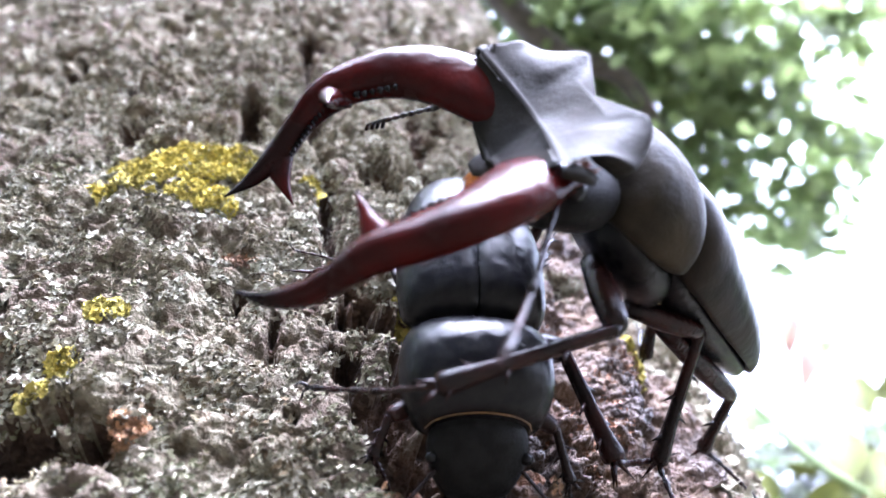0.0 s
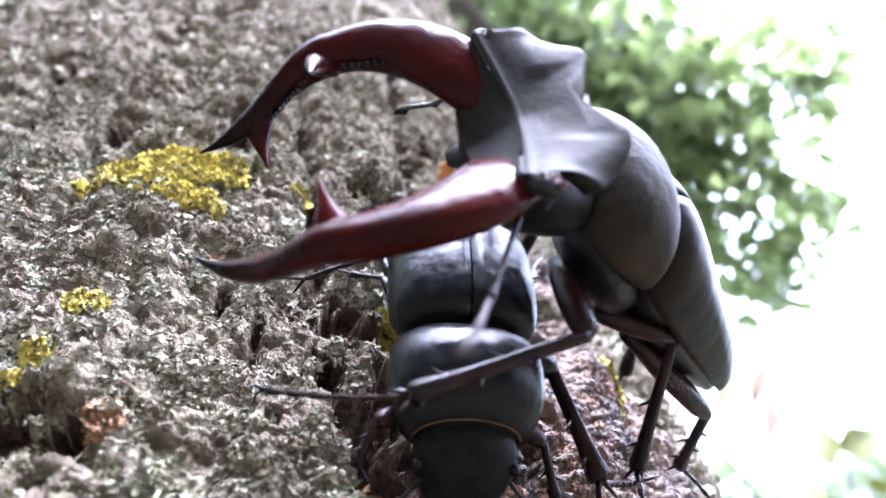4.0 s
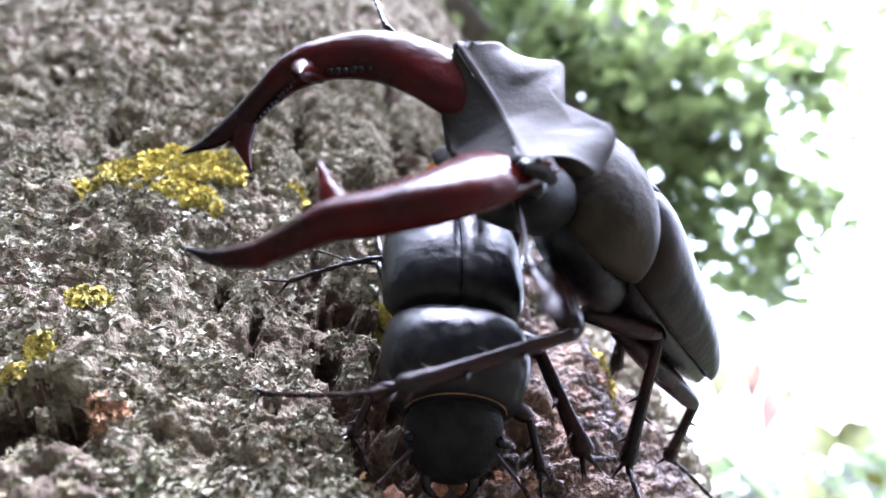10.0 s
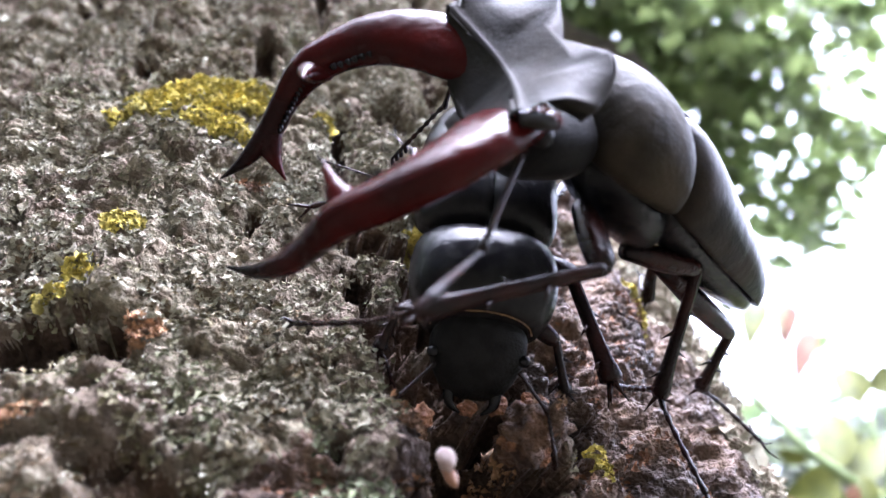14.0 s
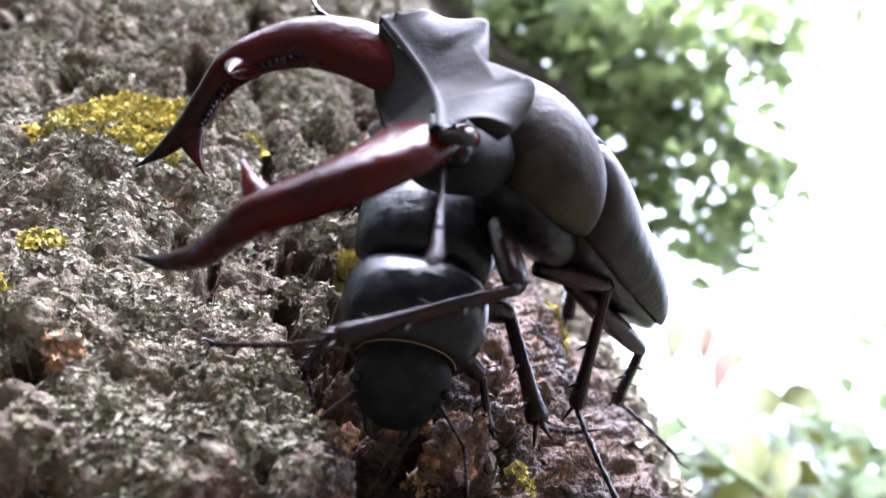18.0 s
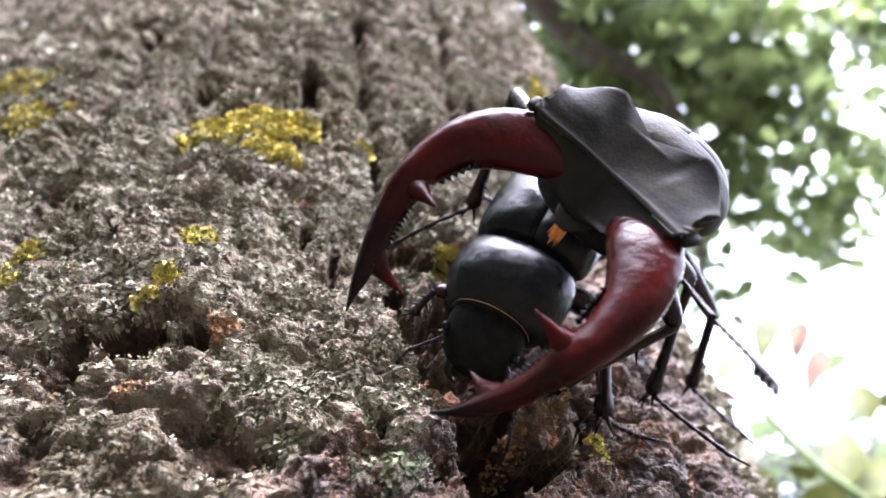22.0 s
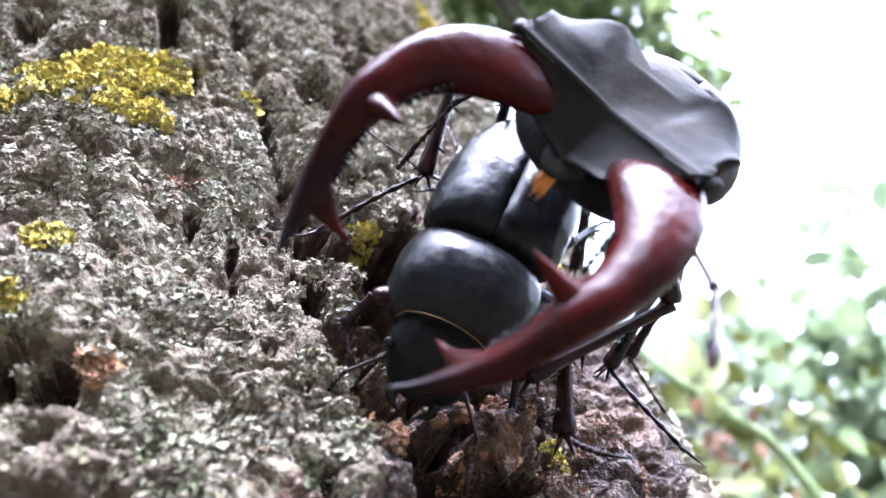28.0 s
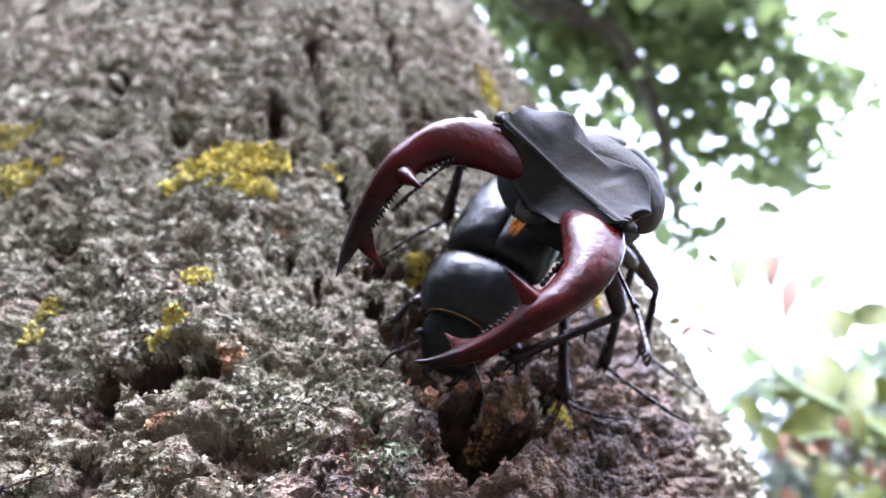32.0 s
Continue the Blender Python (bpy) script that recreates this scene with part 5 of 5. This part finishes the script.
    nod = [
        (0.0, (-0.896, -0.413, -0.165), (0.421, -0.907, -0.014), (1.125, -1.334, -0.375)),
        (0.5, (-0.917, -0.366, -0.157), (0.371, -0.928, -0.006), (1.066, -1.395, -0.372)),
        (1.0, (-0.908, -0.368, -0.200), (0.376, -0.927, -0.004), (1.104, -1.566, -0.438)),
        (1.5, (-0.920, -0.359, -0.156), (0.368, -0.929, -0.031), (0.954, -1.567, -0.456)),
        (2.0, (-0.927, -0.345, -0.144), (0.358, -0.931, -0.076), (0.980, -1.511, -0.332)),
        (2.5, (-0.930, -0.339, -0.143), (0.357, -0.925, -0.127), (0.978, -1.512, -0.321)),
        (4.5, (-0.898, -0.415, -0.150), (0.438, -0.876, -0.200), (0.896, -1.490, -0.360)),
        (5.0, (-0.895, -0.418, -0.154), (0.442, -0.877, -0.188), (0.875, -1.454, -0.377)),
        (5.5, (-0.895, -0.416, -0.160), (0.442, -0.877, -0.191), (0.883, -1.460, -0.394)),
        (6.0, (-0.897, -0.415, -0.153), (0.439, -0.879, -0.187), (0.891, -1.462, -0.402)),
        (6.5, (-0.918, -0.373, -0.135), (0.388, -0.914, -0.116), (0.906, -1.355, -0.287)),
        (7.0, (-0.923, -0.360, -0.135), (0.375, -0.920, -0.114), (0.883, -1.281, -0.279)),
        (7.5, (-0.921, -0.364, -0.140), (0.381, -0.916, -0.124), (0.861, -1.283, -0.299)),
        (8.0, (-0.909, -0.388, -0.150), (0.406, -0.907, -0.116), (0.867, -1.301, -0.330)),
        (8.5, (-0.902, -0.406, -0.147), (0.424, -0.898, -0.122), (0.857, -1.351, -0.354)),
        (9.0, (-0.899, -0.414, -0.145), (0.431, -0.894, -0.125), (0.852, -1.373, -0.363)),
        (9.5, (-0.866, -0.469, -0.172), (0.484, -0.873, -0.055), (0.789, -1.416, -0.454)),
        (10.0, (-0.863, -0.478, -0.162), (0.492, -0.869, -0.058), (0.785, -1.391, -0.463)),
        (10.5, (-0.876, -0.456, -0.155), (0.470, -0.880, -0.070), (0.792, -1.381, -0.486)),
        (11.0, (-0.895, -0.402, -0.192), (0.407, -0.913, 0.013), (0.775, -1.338, -0.560)),
        (11.5, (-0.955, -0.223, -0.197), (0.225, -0.974, 0.014), (0.887, -1.286, -0.648)),
        (12.0, (-0.948, -0.249, -0.196), (0.254, -0.967, 0.000), (0.834, -1.223, -0.613)),
        (12.5, (-0.955, -0.234, -0.182), (0.243, -0.970, -0.031), (0.885, -1.232, -0.541)),
        (13.0, (-0.953, -0.246, -0.175), (0.255, -0.967, -0.027), (0.878, -1.252, -0.570)),
        (13.5, (-0.953, -0.254, -0.166), (0.260, -0.966, -0.017), (0.889, -1.271, -0.602)),
        (14.0, (-0.954, -0.255, -0.158), (0.261, -0.965, -0.017), (0.887, -1.226, -0.586)),
        (14.5, (-0.956, -0.252, -0.150), (0.257, -0.966, -0.014), (0.879, -1.234, -0.577)),
        (16.5, (-0.943, -0.307, -0.131), (0.313, -0.949, -0.030), (0.806, -1.180, -0.501)),
        (17.0, (-0.940, -0.316, -0.130), (0.324, -0.945, -0.051), (0.804, -1.191, -0.518)),
        (17.5, (-0.943, -0.295, -0.154), (0.307, -0.950, -0.061), (0.827, -1.321, -0.534)),
        (18.0, (-0.944, -0.302, -0.132), (0.310, -0.950, -0.046), (0.796, -1.331, -0.589)),
        (18.5, (-0.940, -0.311, -0.138), (0.319, -0.947, -0.040), (0.792, -1.317, -0.561)),
        (19.0, (-0.939, -0.312, -0.146), (0.322, -0.946, -0.048), (0.808, -1.307, -0.546)),
        (19.5, (-0.937, -0.317, -0.148), (0.328, -0.943, -0.053), (0.805, -1.298, -0.554)),
        (20.0, (-0.934, -0.323, -0.154), (0.333, -0.942, -0.046), (0.809, -1.290, -0.541)),
        (20.5, (-0.838, -0.332, -0.434), (0.371, -0.928, -0.006), (0.952, -1.307, -0.772)),
        (21.0, (-0.822, -0.358, -0.442), (0.417, -0.908, -0.039), (0.933, -1.325, -0.683)),
        (21.5, (-0.841, -0.310, -0.444), (0.364, -0.931, -0.040), (1.004, -1.308, -0.685)),
        (22.0, (-0.715, -0.269, -0.646), (0.374, -0.927, -0.029), (1.204, -1.172, -0.859)),
        (22.5, (-0.720, -0.304, -0.624), (0.422, -0.905, -0.046), (1.128, -1.169, -0.942)),
        (23.0, (-0.717, -0.311, -0.623), (0.424, -0.905, -0.037), (1.153, -1.232, -0.974)),
        (23.5, (-0.715, -0.336, -0.613), (0.437, -0.899, -0.017), (1.209, -1.113, -0.889)),
        (24.0, (-0.711, -0.353, -0.608), (0.447, -0.895, -0.003), (1.223, -1.108, -0.906)),
        (24.5, (-0.696, -0.364, -0.619), (0.460, -0.888, 0.005), (1.238, -1.149, -0.953)),
        (25.0, (-0.667, -0.390, -0.635), (0.488, -0.872, 0.024), (1.189, -1.191, -0.960)),
        (25.5, (-0.689, -0.405, -0.601), (0.484, -0.875, 0.035), (1.241, -1.236, -1.024)),
        (27.5, (-0.771, -0.434, -0.466), (0.453, -0.888, 0.078), (1.340, -1.273, -0.811)),
        (28.0, (-0.778, -0.402, -0.482), (0.417, -0.905, 0.082), (1.359, -1.296, -0.795)),
        (28.5, (-0.725, -0.458, -0.515), (0.478, -0.872, 0.102), (1.331, -1.190, -0.827)),
        (29.0, (-0.651, -0.498, -0.573), (0.536, -0.836, 0.118), (1.330, -1.056, -0.837)),
        (29.5, (-0.625, -0.509, -0.593), (0.550, -0.825, 0.128), (1.269, -1.076, -0.911)),
        (30.0, (-0.627, -0.497, -0.600), (0.546, -0.829, 0.116), (1.198, -1.163, -0.948)),
        (30.5, (-0.627, -0.491, -0.605), (0.549, -0.829, 0.105), (1.224, -1.146, -0.921)),
        (31.0, (-0.633, -0.494, -0.596), (0.549, -0.830, 0.104), (1.211, -1.173, -0.946)),
        (31.5, (-0.641, -0.505, -0.578), (0.552, -0.827, 0.111), (1.208, -1.205, -0.982)),
        (32.0, (-0.635, -0.517, -0.574), (0.573, -0.814, 0.098), (1.204, -1.183, -1.020)),
    ]
    rows = [(t, placed(f, u, p)) for t, f, u, p in body]
    walk(male, rows)
    # the head nods and turns on the thorax
    walk(skull, [(t, m.inverted() @ placed(f, u, p)) for (t, m), (_, f, u, p) in zip(rows, nod)])
    # the feet stay where they grip while the body turns
    for leg, (hip, knee, ankle, claw), later in zip(male_legs, MALE_LEGS, (None, None, (0.95, -0.3, -1.75), None, None, None)):
        h0 = Vector(hip) * CM
        foot = Vector(ankle) * CM
        reach0 = REST.inverted() @ foot - h0
        out = []
        for t, m in rows:
            grip = foot.lerp(Vector(later) * CM, min(1, max(0, (t - 20.1) / 1.7))) if later else foot
            reach = m.inverted() @ grip - h0
            out.append((t, Matrix.Translation(h0) @ reach0.rotation_difference(reach).to_matrix().to_4x4()))
        walk(leg, out)
    walk(female, [(t, placed(f, (0.05, -0.99, -0.1), p)) for t, f, p in [
        (0.0, (-0.10, 0.16, -1.0), (0.06, -0.32, -0.69)), (2.5, (-0.10, 0.16, -1.0), (0.07, -0.32, -0.69)), (5.0, (-0.10, 0.16, -1.0), (0.08, -0.32, -0.74)), (9.0, (-0.10, 0.16, -1.0), (0.10, -0.32, -0.64)),
        (11.0, (-0.12, 0.16, -1.0), (0.06, -0.32, -0.48)), (12.0, (-0.13, 0.16, -1.0), (0.09, -0.32, -0.55)), (13.0, (-0.14, 0.17, -1.0), (0.10, -0.32, -0.54)), (14.5, (-0.18, 0.17, -1.0), (0.10, -0.32, -0.50)), (16.5, (-0.26, 0.17, -1.0), (0.16, -0.34, -0.66)),
        (20.0, (-0.30, 0.17, -1.0), (0.25, -0.34, -0.69)), (22.0, (-0.64, 0.16, -1.0), (0.42, -0.34, -0.55)), (25.0, (-0.70, 0.16, -1.0), (0.44, -0.34, -0.54)),
        (28.0, (-0.74, 0.16, -1.0), (0.48, -0.34, -0.66)), (32.0, (-0.76, 0.16, -1.0), (0.50, -0.34, -0.68))]])
    # the feelers swing about: ways of the stalk and of the club
    for (stalk, club), root, ways in ((feelers[0], FEELER_ROOTS[0], [
            (0.0, (0.47, 0.84, -0.28), (0.73, 0.87, 0.19)), (6.0, (0.44, 0.90, -0.08), (0.67, 0.82, 0.46)), (10.0, (0.29, 0.96, 0.00), (0.59, 0.91, 0.38)),
            (11.5, (0.17, 0.98, -0.08), (0.45, 1.01, 0.31)), (13.0, (0.42, 0.87, -0.27), (0.79, 0.80, 0.22)), (14.5, (0.48, 0.76, -0.44), (0.75, 0.83, 0.27)),
            (17.0, (0.41, 0.91, -0.02), (0.65, 0.81, 0.50)), (19.0, (0.33, 0.94, 0.02), (0.48, 0.96, 0.42)), (20.2, (0.33, 0.94, 0.02), (0.5, 0.96, 0.4)), (21.0, (0.24, 0.97, 0.02), (0.61, 0.94, 0.26)),
            (22.0, (0.61, 0.78, 0.15), (0.88, 0.65, 0.35)), (24.0, (0.23, 0.97, -0.09), (0.86, 0.62, 0.44)), (25.0, (0.42, 0.91, -0.02), (0.84, 0.75, 0.22)),
            (28.0, (0.71, 0.70, -0.08), (1.11, 0.30, -0.01)), (32.0, (0.55, 0.82, -0.16), (1.03, 0.51, 0.02))]), (feelers[1], FEELER_ROOTS[1], [
            (0.0, (0.01, -0.78, -0.63), (0.28, -0.77, -0.81)), (1.5, (0.06, -0.72, -0.69), (0.32, -0.40, -1.03)), (5.0, (-0.2, -0.6, -0.75), (-0.2, -0.9, -0.6)), (7.5, (0.3, -0.9, -0.3), (-0.1, -1.1, -0.3)),
            (8.7, (0.67, -0.74, -0.02), (0.00, -1.15, 0.04)), (10.0, (0.67, -0.74, -0.02), (0.00, -1.15, 0.04)), (11.5, (0.03, -0.72, -0.69), (0.44, -0.53, -0.92)), (13.0, (-0.27, -0.46, -0.84), (0.27, -0.37, -1.06)),
            (14.5, (-0.2, -0.5, -0.8), (0.2, -0.5, -1.0)), (17.0, (0.59, -0.81, 0.00), (0.08, -1.15, 0.02)), (19.0, (0.62, -0.78, -0.10), (0.05, -1.14, -0.12)), (21.0, (0.59, -0.77, -0.25), (0.07, -1.10, -0.31)),
            (22.0, (-0.2, -0.6, -0.75), (-0.2, -0.8, -0.7)), (23.0, (0.2, -0.8, -0.5), (-0.2, -0.9, -0.7)), (24.0, (0.46, -0.77, -0.45), (-0.15, -0.86, -0.74)), (25.0, (-0.47, -0.56, -0.68), (-0.40, -0.30, -1.04)),
            (32.0, (-0.3, -0.6, -0.7), (-0.2, -0.4, -1.04))])):
        walk(stalk, [(t, placed(e, (0, 0, 1), root)) for t, e, c in ways])
        walk(club, [(t, placed(c, (0, 0, 1), root + Vector(e).normalized())) for t, e, c in ways])
    walk(mite, [(t, placed((0.3, 0.1, -1.0), (0.2, -1.0, 0.0), p)) for t, p in [
        (0.0, (-0.2, 0.7, -2.8)), (9.8, (-0.2, 0.7, -2.8)), (10.5, (-0.66, -0.28, -2.70)), (12.0, (-0.71, -0.28, -2.74)), (12.5, (-0.69, -0.28, -2.78)),
        (13.0, (-0.66, -0.28, -2.87)), (13.5, (-0.64, -0.28, -2.96)), (14.0, (-0.61, -0.28, -3.08)), (14.5, (-0.57, -0.25, -3.27)), (16.5, (-0.1, 0.9, -3.3)),
        (32.0, (-0.1, 0.9, -3.3))]])


motions()
